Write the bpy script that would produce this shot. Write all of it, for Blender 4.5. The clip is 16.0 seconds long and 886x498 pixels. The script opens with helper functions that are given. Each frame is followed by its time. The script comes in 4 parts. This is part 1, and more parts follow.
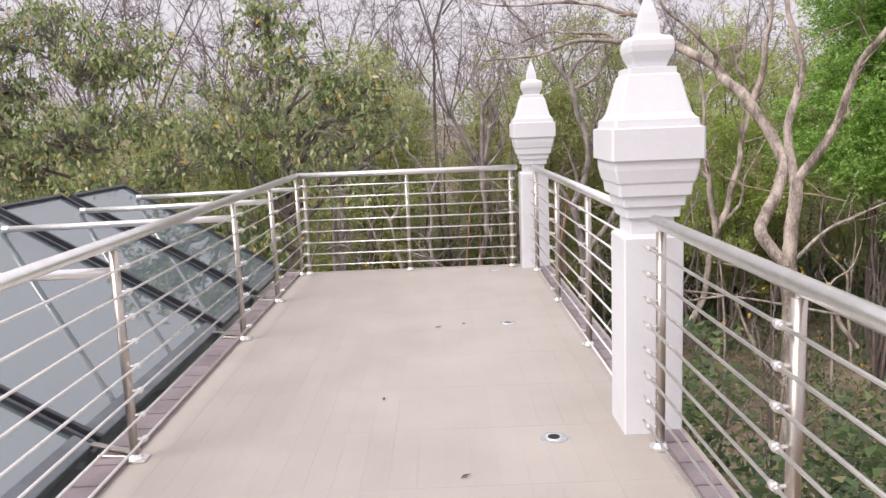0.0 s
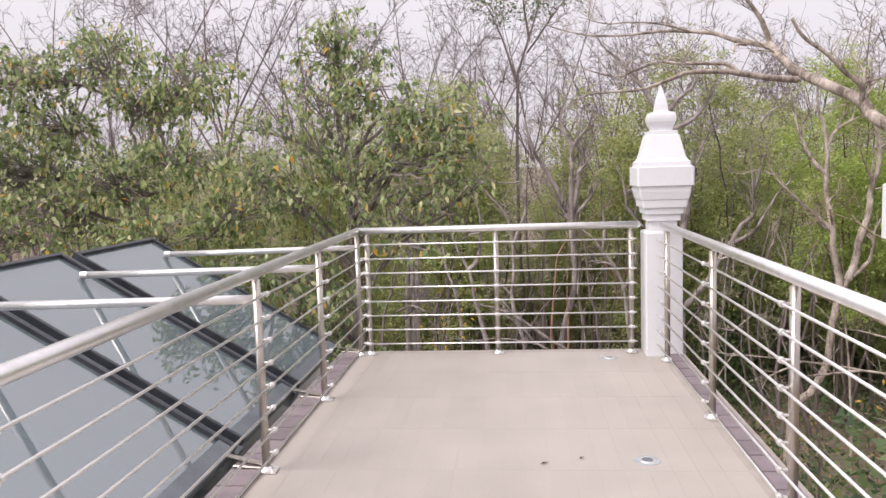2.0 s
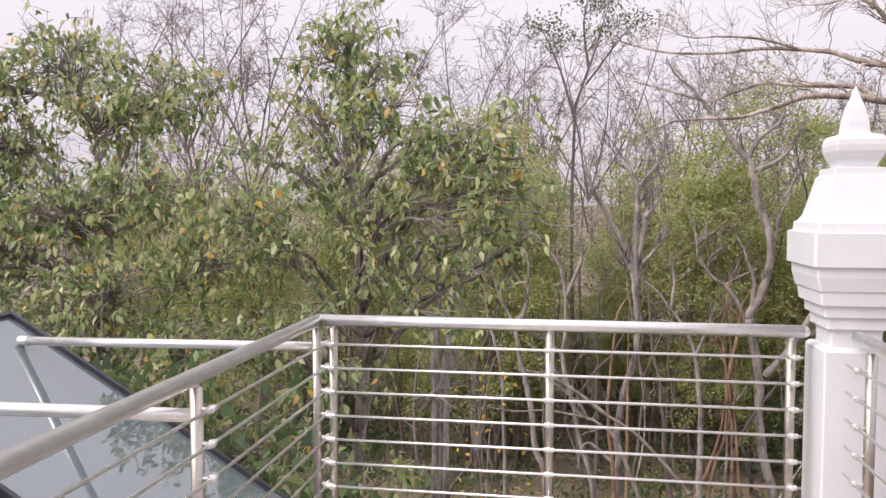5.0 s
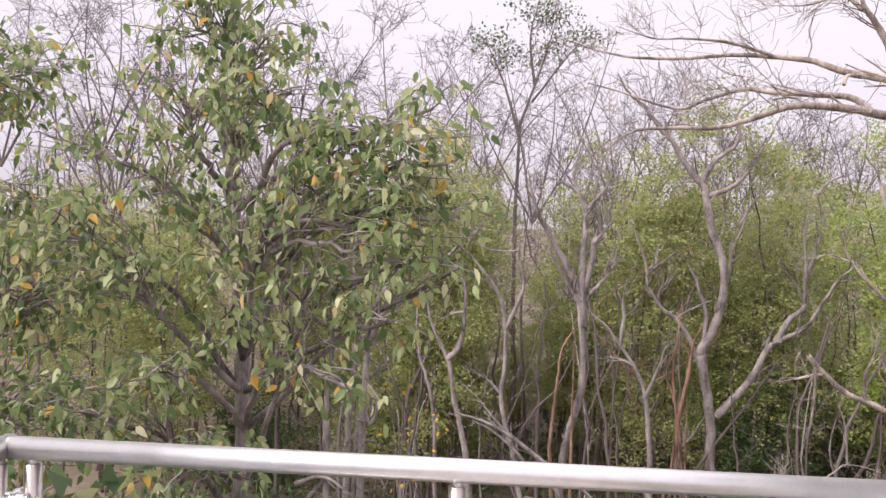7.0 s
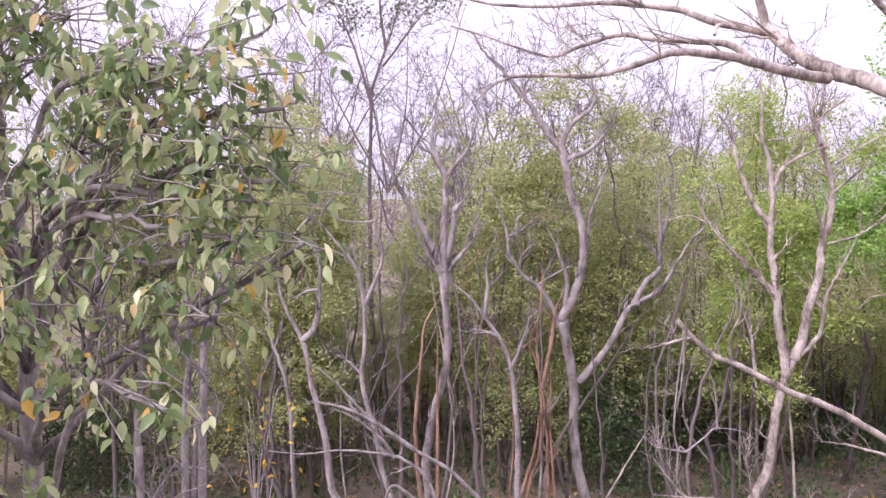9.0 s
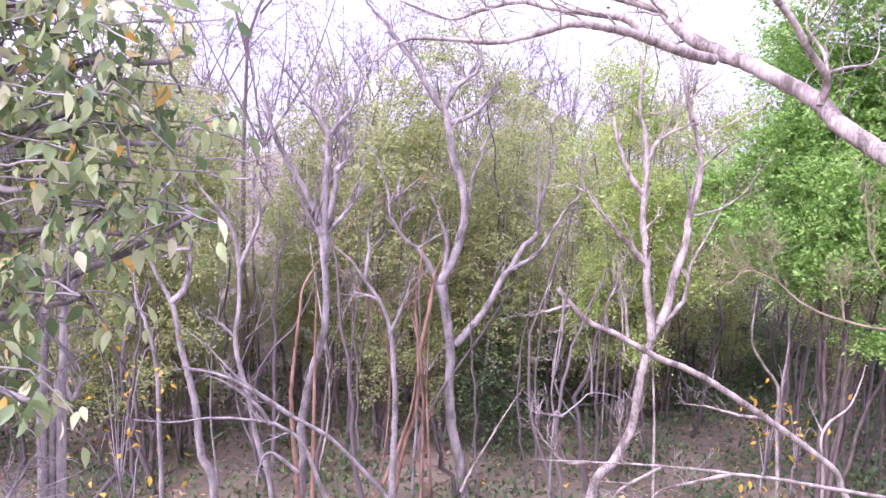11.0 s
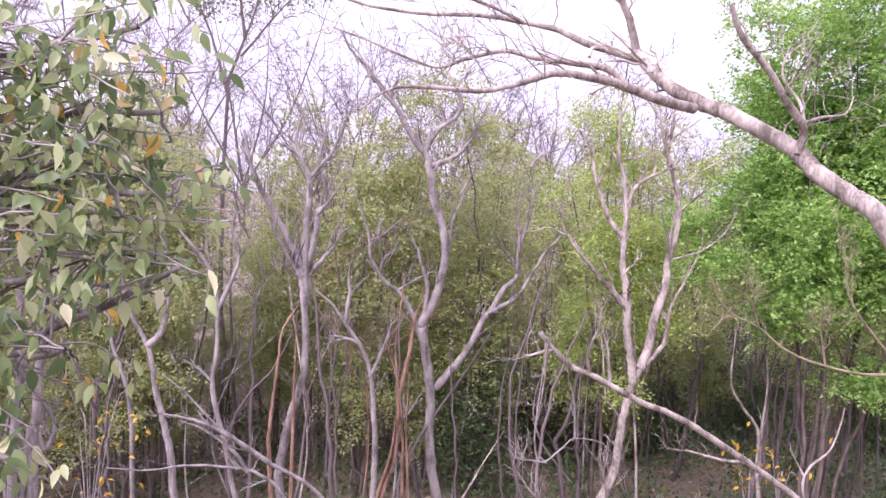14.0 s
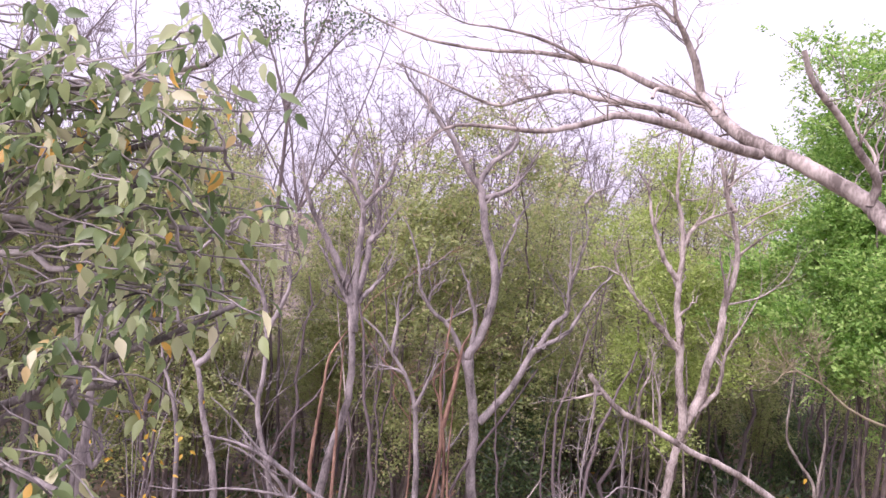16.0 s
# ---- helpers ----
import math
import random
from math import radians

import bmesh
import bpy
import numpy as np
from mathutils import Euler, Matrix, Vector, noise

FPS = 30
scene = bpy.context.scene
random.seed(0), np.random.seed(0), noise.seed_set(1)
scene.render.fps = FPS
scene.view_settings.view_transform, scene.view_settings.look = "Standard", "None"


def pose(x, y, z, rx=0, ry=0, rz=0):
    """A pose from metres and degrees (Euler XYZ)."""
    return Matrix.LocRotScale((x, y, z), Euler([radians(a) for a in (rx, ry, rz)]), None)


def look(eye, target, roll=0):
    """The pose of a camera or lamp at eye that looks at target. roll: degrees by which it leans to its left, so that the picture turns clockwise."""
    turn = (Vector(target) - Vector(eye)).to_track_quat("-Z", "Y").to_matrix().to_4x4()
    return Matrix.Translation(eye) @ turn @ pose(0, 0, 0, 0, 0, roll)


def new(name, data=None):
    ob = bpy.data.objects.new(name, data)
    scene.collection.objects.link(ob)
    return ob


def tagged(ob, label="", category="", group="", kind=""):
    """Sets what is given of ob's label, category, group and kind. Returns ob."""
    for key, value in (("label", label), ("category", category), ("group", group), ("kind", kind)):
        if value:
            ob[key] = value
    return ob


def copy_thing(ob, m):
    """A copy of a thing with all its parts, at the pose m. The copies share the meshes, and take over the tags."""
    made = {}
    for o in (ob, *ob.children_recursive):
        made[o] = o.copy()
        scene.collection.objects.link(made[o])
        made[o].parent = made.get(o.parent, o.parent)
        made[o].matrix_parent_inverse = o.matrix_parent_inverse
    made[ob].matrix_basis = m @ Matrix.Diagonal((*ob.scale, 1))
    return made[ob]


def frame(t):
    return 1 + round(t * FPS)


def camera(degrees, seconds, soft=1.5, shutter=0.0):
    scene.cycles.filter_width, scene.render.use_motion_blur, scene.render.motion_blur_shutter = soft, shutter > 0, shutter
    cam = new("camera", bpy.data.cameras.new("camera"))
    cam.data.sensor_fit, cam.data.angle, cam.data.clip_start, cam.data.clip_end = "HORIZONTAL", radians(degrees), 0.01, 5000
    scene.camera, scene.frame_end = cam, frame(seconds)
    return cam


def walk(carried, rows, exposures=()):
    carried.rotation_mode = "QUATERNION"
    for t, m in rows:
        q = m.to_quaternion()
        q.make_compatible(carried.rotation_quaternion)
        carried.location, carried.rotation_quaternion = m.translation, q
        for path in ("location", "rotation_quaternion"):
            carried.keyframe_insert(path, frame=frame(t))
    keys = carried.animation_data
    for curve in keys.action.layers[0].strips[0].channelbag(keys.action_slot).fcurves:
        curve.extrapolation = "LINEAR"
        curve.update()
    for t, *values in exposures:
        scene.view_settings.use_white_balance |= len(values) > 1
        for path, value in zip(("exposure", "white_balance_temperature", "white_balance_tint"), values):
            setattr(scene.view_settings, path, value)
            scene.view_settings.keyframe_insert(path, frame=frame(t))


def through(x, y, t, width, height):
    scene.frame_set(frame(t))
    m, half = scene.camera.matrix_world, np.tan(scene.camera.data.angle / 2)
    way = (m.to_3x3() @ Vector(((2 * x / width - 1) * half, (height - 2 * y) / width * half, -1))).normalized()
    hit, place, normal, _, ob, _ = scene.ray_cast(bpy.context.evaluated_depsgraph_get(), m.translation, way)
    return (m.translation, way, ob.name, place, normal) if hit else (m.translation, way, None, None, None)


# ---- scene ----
cam = camera(60.0, 16.0, soft=1.5)
PATH = [
    (0, (0.094, 0.271, 1.446), (0.096, 2.245, 1.127), -2.3),
    (0.5, (0.072, 0.663, 1.464), (0.092, 2.641, 1.175), -2.8),
    (1, (0.008, 1.125, 1.47), (-0.002, 3.107, 1.206), -2.9),
    (1.5, (-0.034, 1.52, 1.47), (-0.071, 3.506, 1.239), -2.7),
    (2, (-0.065, 1.962, 1.467), (-0.259, 3.942, 1.261), -1.9),
    (2.5, (-0.071, 2.382, 1.501), (-0.251, 4.366, 1.328), -1.8),
    (3, (-0.068, 2.783, 1.491), (-0.234, 4.769, 1.323), -1.3),
    (3.5, (-0.126, 3.226, 1.504), (-0.364, 5.203, 1.326), -0.5),
    (4, (-0.135, 3.667, 1.503), (-0.41, 5.642, 1.343), -0.5),
    (4.2, (-0.135, 3.819, 1.509), (-0.435, 5.79, 1.355), -0.8),
    (6.3, (-0.218, 5.61, 1.586), (-0.541, 7.583, 1.531), 0.4),
    (6.5, (-0.206, 5.797, 1.554), (-0.524, 7.771, 1.498), -0.3),
    (7, (-0.131, 6.214, 1.559), (-0.306, 8.205, 1.498), 1.4),
    (7.5, (-0.083, 6.572, 1.555), (-0.137, 8.57, 1.492), 1.4),
    (8, (-0.068, 6.932, 1.53), (-0.155, 8.928, 1.441), 2.1),
    (8.5, (-0.118, 7.118, 1.512), (-0.233, 9.112, 1.397), 2.2),
    (9, (-0.158, 7.282, 1.512), (0.043, 9.268, 1.381), 0),
    (9.5, (-0.116, 7.447, 1.493), (0.232, 9.402, 1.248), 1.8),
    (9.7, (-0.125, 7.441, 1.499), (0.234, 9.393, 1.255), 2),
    (11.8, (-0.328, 7.601, 1.619), (0.267, 9.498, 1.398), 2.5),
    (12, (-0.319, 7.605, 1.621), (0.276, 9.503, 1.41), 2.5),
    (12.5, (-0.32, 7.604, 1.625), (0.268, 9.506, 1.438), 2.5),
    (13, (-0.314, 7.601, 1.624), (0.262, 9.509, 1.451), 2.9),
    (13.5, (-0.337, 7.581, 1.625), (0.231, 9.493, 1.484), 2.7),
    (14, (-0.334, 7.577, 1.631), (0.245, 9.487, 1.503), 2.6),
    (14.5, (-0.336, 7.631, 1.632), (0.254, 9.539, 1.522), 3.4),
    (15, (-0.384, 7.626, 1.632), (0.147, 9.549, 1.502), 5.4),
    (15.5, (-0.388, 7.652, 1.643), (0.07, 9.593, 1.499), 8.6),
    (16, (-0.356, 7.669, 1.712), (0.097, 9.616, 1.648), 5),
]
EXPOSURES = [(0.0, 0.25, 6450, 9), (4.2, 0.32, 6500, 10), (6.5, 0.28, 6420, 12), (7.0, 0.38, 6400, 14), (7.5, 0.38, 6350, 15), (8.0, 0.68, 6030, 22), (8.5, 0.9, 5730, 26), (8.8, 0.78, 5830, 26), (9.0, 0.72, 5880, 27), (9.4, 1.38, 5380, 37), (9.7, 1.33, 5380, 37), (11.8, 1.15, 5530, 35), (12.5, 1.05, 5630, 34), (13.5, 0.95, 5730, 32), (14.5, 0.8, 5830, 31), (15.0, 0.9, 5830, 31), (16.0, 0.68, 5930, 29)]
walk(cam, [(t, look(eye, target, roll)) for t, eye, target, roll in PATH], EXPOSURES)

# ---- world, sun, exposure ----
world = bpy.data.worlds.new("sky")
scene.world = world
world.use_nodes = True
wn = world.node_tree.nodes
wl = world.node_tree.links
bg = wn["Background"]
sky = wn.new("ShaderNodeTexSky")
sky.sky_type = "NISHITA"
sky.sun_disc = False
sky.sun_elevation, sky.sun_rotation = radians(43), radians(-125)
sky.dust_density, sky.ozone_density = 4.0, 1.5
hs = wn.new("ShaderNodeHueSaturation")
hs.inputs["Saturation"].default_value = 0.22
wl.new(sky.outputs[0], hs.inputs["Color"])
haze = wn.new("ShaderNodeMix")
haze.data_type = "RGBA"
haze.inputs[0].default_value = 0.8
wco = wn.new("ShaderNodeTexCoord")
wxyz = wn.new("ShaderNodeSeparateXYZ")
wl.new(wco.outputs["Generated"], wxyz.inputs[0])
rise = wn.new("ShaderNodeMapRange")
rise.inputs["From Min"].default_value, rise.inputs["From Max"].default_value = 0.0, 1.0
rise.inputs["To Min"].default_value, rise.inputs["To Max"].default_value = 1.25, 2.6
wl.new(wxyz.outputs["Z"], rise.inputs["Value"])
cloud = wn.new("ShaderNodeVectorMath")
cloud.operation = "SCALE"
cloud.inputs[0].default_value = (5.6, 5.15, 5.6)
wl.new(rise.outputs[0], cloud.inputs["Scale"])
wl.new(cloud.outputs[0], haze.inputs[7])
wl.new(hs.outputs[0], haze.inputs[6])
wl.new(haze.outputs[2], bg.inputs["Color"])
bg.inputs["Strength"].default_value = 0.1
sun = new("sun", bpy.data.lights.new("sun", "SUN"))
sun.data.energy, sun.data.angle, sun.data.color = 2.2, radians(40), (1.0, 0.93, 0.86)
sun.matrix_world = look((-26, -18, 30), (0, 0, 0))

# ---- materials ----


def principled(name):
    m = bpy.data.materials.new(name)
    m.use_nodes = True
    return m, m.node_tree.nodes, m.node_tree.links, m.node_tree.nodes["Principled BSDF"]


def surface(name, dark, light, scale=6.0, rough=0.6, metal=0.0, bump=0.2, fine=60.0, random_by="", spread=0.25, stretch=(1, 1, 1), spec=0.5, placed=False, ends=(0.42, 0.95)):
    """Two scales of noise between two colours, with relief, and a random shade by object or by island."""
    m, n, l, p = principled(name)
    co = n.new("ShaderNodeTexCoord")
    mp = n.new("ShaderNodeMapping")
    mp.inputs["Scale"].default_value = stretch
    if placed:
        l.new(n.new("ShaderNodeNewGeometry").outputs["Position"], mp.inputs["Vector"])
    else:
        l.new(co.outputs["Object"], mp.inputs["Vector"])
    big, small = n.new("ShaderNodeTexNoise"), n.new("ShaderNodeTexNoise")
    big.inputs["Scale"].default_value, small.inputs["Scale"].default_value = scale, fine
    big.inputs["Detail"].default_value = 5
    for t in (big, small):
        l.new(mp.outputs[0], t.inputs["Vector"])
    add = n.new("ShaderNodeMath")
    add.operation = "MULTIPLY_ADD"
    add.inputs[1].default_value = 0.35
    l.new(small.outputs[0], add.inputs[0])
    l.new(big.outputs[0], add.inputs[2])
    fac = add.outputs[0]
    if random_by:
        src = n.new("ShaderNodeObjectInfo" if random_by == "object" else "ShaderNodeNewGeometry")
        ra = n.new("ShaderNodeMath")
        ra.operation = "MULTIPLY_ADD"
        ra.inputs[1].default_value = spread
        l.new(src.outputs["Random" if random_by == "object" else "Random Per Island"], ra.inputs[0])
        l.new(fac, ra.inputs[2])
        fac = ra.outputs[0]
    ramp = n.new("ShaderNodeValToRGB")
    ramp.color_ramp.elements[0].position, ramp.color_ramp.elements[1].position = ends[0], ends[1] + (spread if random_by else 0)
    ramp.color_ramp.elements[0].color, ramp.color_ramp.elements[1].color = (*dark, 1), (*light, 1)
    l.new(fac, ramp.inputs[0])
    l.new(ramp.outputs[0], p.inputs["Base Color"])
    p.inputs["Roughness"].default_value, p.inputs["Metallic"].default_value = rough, metal
    p.inputs["Specular IOR Level"].default_value = spec
    if bump:
        b = n.new("ShaderNodeBump")
        b.inputs["Strength"].default_value, b.inputs["Distance"].default_value = bump, 0.01
        l.new(add.outputs[0], b.inputs["Height"])
        l.new(b.outputs[0], p.inputs["Normal"])
    return m


def leaf_material(name, colours, random_by="island", through=0.35, rough=0.5):
    """Leaf colours picked at random leaf by leaf; light passes through the blade."""
    m, n, l, p = principled(name)
    src = n.new("ShaderNodeObjectInfo" if random_by == "object" else "ShaderNodeNewGeometry")
    ramp = n.new("ShaderNodeValToRGB")
    ramp.color_ramp.interpolation = "CONSTANT" if len(colours) > 6 else "LINEAR"
    els = ramp.color_ramp.elements
    while len(els) < len(colours):
        els.new(0.5)
    for e, (pos, c) in zip(els, colours):
        e.position, e.color = pos, (*c, 1)
    l.new(src.outputs["Random" if random_by == "object" else "Random Per Island"], ramp.inputs[0])
    l.new(ramp.outputs[0], p.inputs["Base Color"])
    p.inputs["Roughness"].default_value = rough
    tr = n.new("ShaderNodeBsdfTranslucent")
    l.new(ramp.outputs[0], tr.inputs["Color"])
    mix = n.new("ShaderNodeMixShader")
    mix.inputs[0].default_value = through
    l.new(p.outputs[0], mix.inputs[1])
    l.new(tr.outputs[0], mix.inputs[2])
    l.new(mix.outputs[0], n["Material Output"].inputs["Surface"])
    return m


BROAD = [(0.0, (0.151, 0.221, 0.0855)), (0.25, (0.275, 0.356, 0.154)), (0.5, (0.413, 0.484, 0.214)), (0.75, (0.563, 0.61, 0.329)), (0.925, (0.756, 0.724, 0.448)), (0.964, (0.783, 0.597, 0.273)), (0.98, (0.823, 0.508, 0.117))]
M = dict(
    tile=surface("floor_tile", (0.354, 0.32, 0.287), (0.439, 0.399, 0.361), 1.6, 0.5, 0, 0.12, 80, "object", 0.10, placed=True),
    grout=surface("grout", (0.349, 0.312, 0.28), (0.436, 0.394, 0.355), 8, 0.85, 0, 0.2),
    kerb=surface("kerb_tile", (0.13, 0.105, 0.115), (0.25, 0.205, 0.22), 6, 0.45, 0, 0.15, 70, "object", 0.3, placed=True),
    render_wall=surface("white_wall", (0.62, 0.61, 0.60), (0.76, 0.75, 0.74), 2, 0.7, 0, 0.15),
    white=surface("white_paint", (0.659, 0.662, 0.692), (0.739, 0.743, 0.773), 3, 0.5, 0, 0.1, 45),
    steel=surface("brushed_steel", (0.74, 0.73, 0.71), (0.90, 0.89, 0.88), 14, 0.3, 0.85, 0.03, 120),
    post=surface("satin_steel", (0.40, 0.36, 0.325), (0.58, 0.535, 0.49), 9, 0.33, 1.0, 0.03, 120),
    ring=surface("stained_cement", (0.27, 0.30, 0.33), (0.40, 0.42, 0.43), 14, 0.8, 0, 0.2),
    frame=surface("charcoal_frame", (0.018, 0.02, 0.026), (0.05, 0.055, 0.065), 7, 0.4, 0.0, 0.05),
    edge=surface("grey_edge_frame", (0.10, 0.115, 0.13), (0.17, 0.19, 0.21), 7, 0.4, 0.0, 0.05),
    beam=surface("dark_beam", (0.05, 0.05, 0.05), (0.11, 0.105, 0.10), 5, 0.6),
    dark=surface("dark_void", (0.006, 0.006, 0.007), (0.02, 0.02, 0.02), 5, 0.8),
    room=surface("room_floor", (0.30, 0.33, 0.34), (0.42, 0.45, 0.46), 2, 0.5),
    soil=surface("forest_floor", (0.085, 0.07, 0.048), (0.32, 0.255, 0.19), 0.35, 0.95, 0, 0.8, 5),
    pale_bark=surface("pale_bark", (0.15, 0.12, 0.10), (0.56, 0.48, 0.42), 5, 0.85, 0, 0.8, 40, stretch=(1, 1, 0.4), ends=(0.52, 0.84)),
    grey_bark=surface("grey_bark", (0.07, 0.058, 0.056), (0.43, 0.375, 0.355), 5, 0.85, 0, 0.8, 40, "island", 0.2, stretch=(1, 1, 0.4), ends=(0.54, 0.84)),
    red_bark=surface("red_bark", (0.10, 0.05, 0.035), (0.40, 0.245, 0.17), 5, 0.85, 0, 0.7, 36, stretch=(1, 1, 0.3), ends=(0.52, 0.86)),
    bud_bark=surface("ochre_bark", (0.18, 0.145, 0.09), (0.46, 0.39, 0.24), 4, 0.85, 0, 0.4, 22),
    far_bark=surface("far_bark", (0.065, 0.05, 0.05), (0.19, 0.15, 0.148), 0.6, 0.9, 0, 0, 6, "island", 0.5),
    dark_bark=surface("dark_bark", (0.05, 0.038, 0.034), (0.20, 0.155, 0.135), 4, 0.9, 0, 0.6, 30, "island", 0.3, ends=(0.5, 0.85)),
    broad=leaf_material("broad_leaf", BROAD, through=0.5, rough=0.36),
    broad_one=leaf_material("broad_leaf_single", BROAD, "object", 0.5, 0.36),
    bright=leaf_material("bright_leaf", [(0, (0.161, 0.299, 0.0726)), (0.4, (0.284, 0.476, 0.108)), (0.75, (0.42, 0.619, 0.16)), (1, (0.593, 0.731, 0.262))], through=0.5),
    olive=leaf_material("olive_leaf", [(0, (0.249, 0.287, 0.121)), (0.45, (0.393, 0.451, 0.172)), (0.85, (0.524, 0.562, 0.224)), (1, (0.603, 0.457, 0.343))], through=0.5),
    lime=leaf_material("lime_leaf", [(0, (0.268, 0.341, 0.101)), (0.5, (0.429, 0.541, 0.14)), (1, (0.59, 0.635, 0.24))], through=0.5),
    shrub=leaf_material("shrub_leaf", [(0, (0.0599, 0.0972, 0.0513)), (0.5, (0.12, 0.185, 0.077)), (0.9, (0.2, 0.263, 0.103)), (1, (0.3, 0.292, 0.128))], through=0.45),
    litter=leaf_material("dry_leaf", [(0, (0.143, 0.091, 0.0585)), (0.6, (0.312, 0.195, 0.117)), (0.93, (0.468, 0.325, 0.195)), (1, (0.78, 0.468, 0.078))], through=0.1),
    # distance haze is put into these leaf colours, greyed and purplish
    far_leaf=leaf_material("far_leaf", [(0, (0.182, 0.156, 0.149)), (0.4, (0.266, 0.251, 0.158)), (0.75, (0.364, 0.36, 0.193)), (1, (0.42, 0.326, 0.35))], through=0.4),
    gold=leaf_material("golden_leaf", [(0, (0.50, 0.30, 0.03)), (1, (0.72, 0.46, 0.06))]),
    bud=leaf_material("bud_leaf", [(0, (0.34, 0.30, 0.08)), (1, (0.50, 0.44, 0.12))]),
)


def glass_material():
    """Tinted roof glass: gloss over a see-through, grey-blue body."""
    m, n, l, p = principled("tinted_glass")
    p.inputs["Base Color"].default_value = (0.16, 0.20, 0.215, 1)
    p.inputs["Roughness"].default_value = 0.012
    p.inputs["IOR"].default_value = 2.9
    t = n.new("ShaderNodeBsdfTransparent")
    t.inputs["Color"].default_value = (0.62, 0.70, 0.72, 1)
    mix = n.new("ShaderNodeMixShader")
    mix.inputs[0].default_value = 0.8
    l.new(t.outputs[0], mix.inputs[1])
    l.new(p.outputs[0], mix.inputs[2])
    l.new(mix.outputs[0], n["Material Output"].inputs["Surface"])
    return m


M["glass"] = glass_material()

# ---- mesh tools ----


def mesh_ob(name, bm, material, smooth=False):
    me = bpy.data.meshes.new(name)
    bm.to_mesh(me)
    bm.free()
    me.materials.append(M[material])
    if smooth:
        me.shade_smooth()
    return new(name, me)


def part(name, bm, material, parent, label="", smooth=False):
    ob = mesh_ob(name, bm, material, smooth)
    ob.parent = parent
    return tagged(ob, label)


def shared(name, me, parent, m):
    ob = new(name, me)
    ob.parent = parent
    ob.matrix_basis = m
    return ob


def box(size, centre=(0, 0, 0), bevel=0.0, bm=None, turn=None):
    bm = bm or bmesh.new()
    made = bmesh.ops.create_cube(bm, size=1)["verts"]
    bmesh.ops.scale(bm, vec=size, verts=made)
    if bevel:
        edges = list({e for v in made for e in v.link_edges})
        made = [v for v in bmesh.ops.bevel(bm, geom=edges, offset=bevel, segments=2, affect="EDGES")["verts"]] or made
    if turn is not None:
        bmesh.ops.transform(bm, matrix=turn, verts=made if not bevel else bm.verts[:])
    bmesh.ops.translate(bm, vec=centre, verts=made if not bevel else bm.verts[:])
    return bm


def rod(a, b, radius, bm=None, sides=12, radius2=None):
    bm = bm or bmesh.new()
    a, b = Vector(a), Vector(b)
    d = b - a
    made = bmesh.ops.create_cone(bm, cap_ends=True, segments=sides, radius1=radius, radius2=radius if radius2 is None else radius2, depth=d.length)["verts"]
    bmesh.ops.transform(bm, matrix=Matrix.Translation((a + b) / 2) @ d.to_track_quat("Z", "Y").to_matrix().to_4x4(), verts=made)
    return bm


def ball(centre, radius, bm=None, squash=(1, 1, 1)):
    bm = bm or bmesh.new()
    made = bmesh.ops.create_uvsphere(bm, u_segments=10, v_segments=6, radius=radius)["verts"]
    bmesh.ops.scale(bm, vec=squash, verts=made)
    bmesh.ops.translate(bm, vec=centre, verts=made)
    return bm


def empty(name, at=(0, 0, 0)):
    ob = new(name)
    ob.empty_display_size = 0.1
    ob.location = at
    return ob


rng = np.random.default_rng(7)


class Tubes:
    """Collects tapering branches into one mesh."""

    def __init__(self):
        self.v, self.f, self.count = [], [], 0

    def add(self, pts, r0, r1, sides=6):
        pts = np.asarray(pts, float)
        k = len(pts)
        tang = np.gradient(pts, axis=0)
        tang /= np.linalg.norm(tang, axis=1)[:, None] + 1e-9
        ref = np.array((0.31, 0.87, 0.38))
        u = np.cross(tang, ref)
        u /= np.linalg.norm(u, axis=1)[:, None] + 1e-9
        w = np.cross(tang, u)
        ang = np.linspace(0, 2 * np.pi, sides, endpoint=False)
        rad = np.linspace(r0, r1, k)[:, None, None]
        ring = pts[:, None] + rad * (np.cos(ang)[None, :, None] * u[:, None] + np.sin(ang)[None, :, None] * w[:, None])
        i = np.arange(k - 1)[:, None] * sides
        j = np.arange(sides)[None]
        j2 = (j + 1) % sides
        quad = np.stack((i + j, i + j2, i + sides + j2, i + sides + j), -1).reshape(-1, 4) + self.count
        self.v.append(ring.reshape(-1, 3))
        self.f.append(quad)
        self.count += k * sides

    def mesh(self, name, material):
        return quads_mesh(name, np.concatenate(self.v), np.concatenate(self.f), material, True)


def quads_mesh(name, v, f, material, smooth=False):
    me = bpy.data.meshes.new(name)
    me.vertices.add(len(v))
    me.vertices.foreach_set("co", np.ascontiguousarray(v, dtype=np.float32).ravel())
    n = f.shape[1]
    me.loops.add(f.size)
    me.loops.foreach_set("vertex_index", np.ascontiguousarray(f, dtype=np.int32).ravel())
    me.polygons.add(len(f))
    me.polygons.foreach_set("loop_start", np.arange(0, f.size, n, dtype=np.int32))
    me.polygons.foreach_set("loop_total", np.full(len(f), n, dtype=np.int32))
    me.update(calc_edges=True)
    me.validate()
    me.materials.append(M[material])
    if smooth:
        me.shade_smooth()
    return me


def unit(a):
    return a / (np.linalg.norm(a, axis=-1, keepdims=True) + 1e-9)


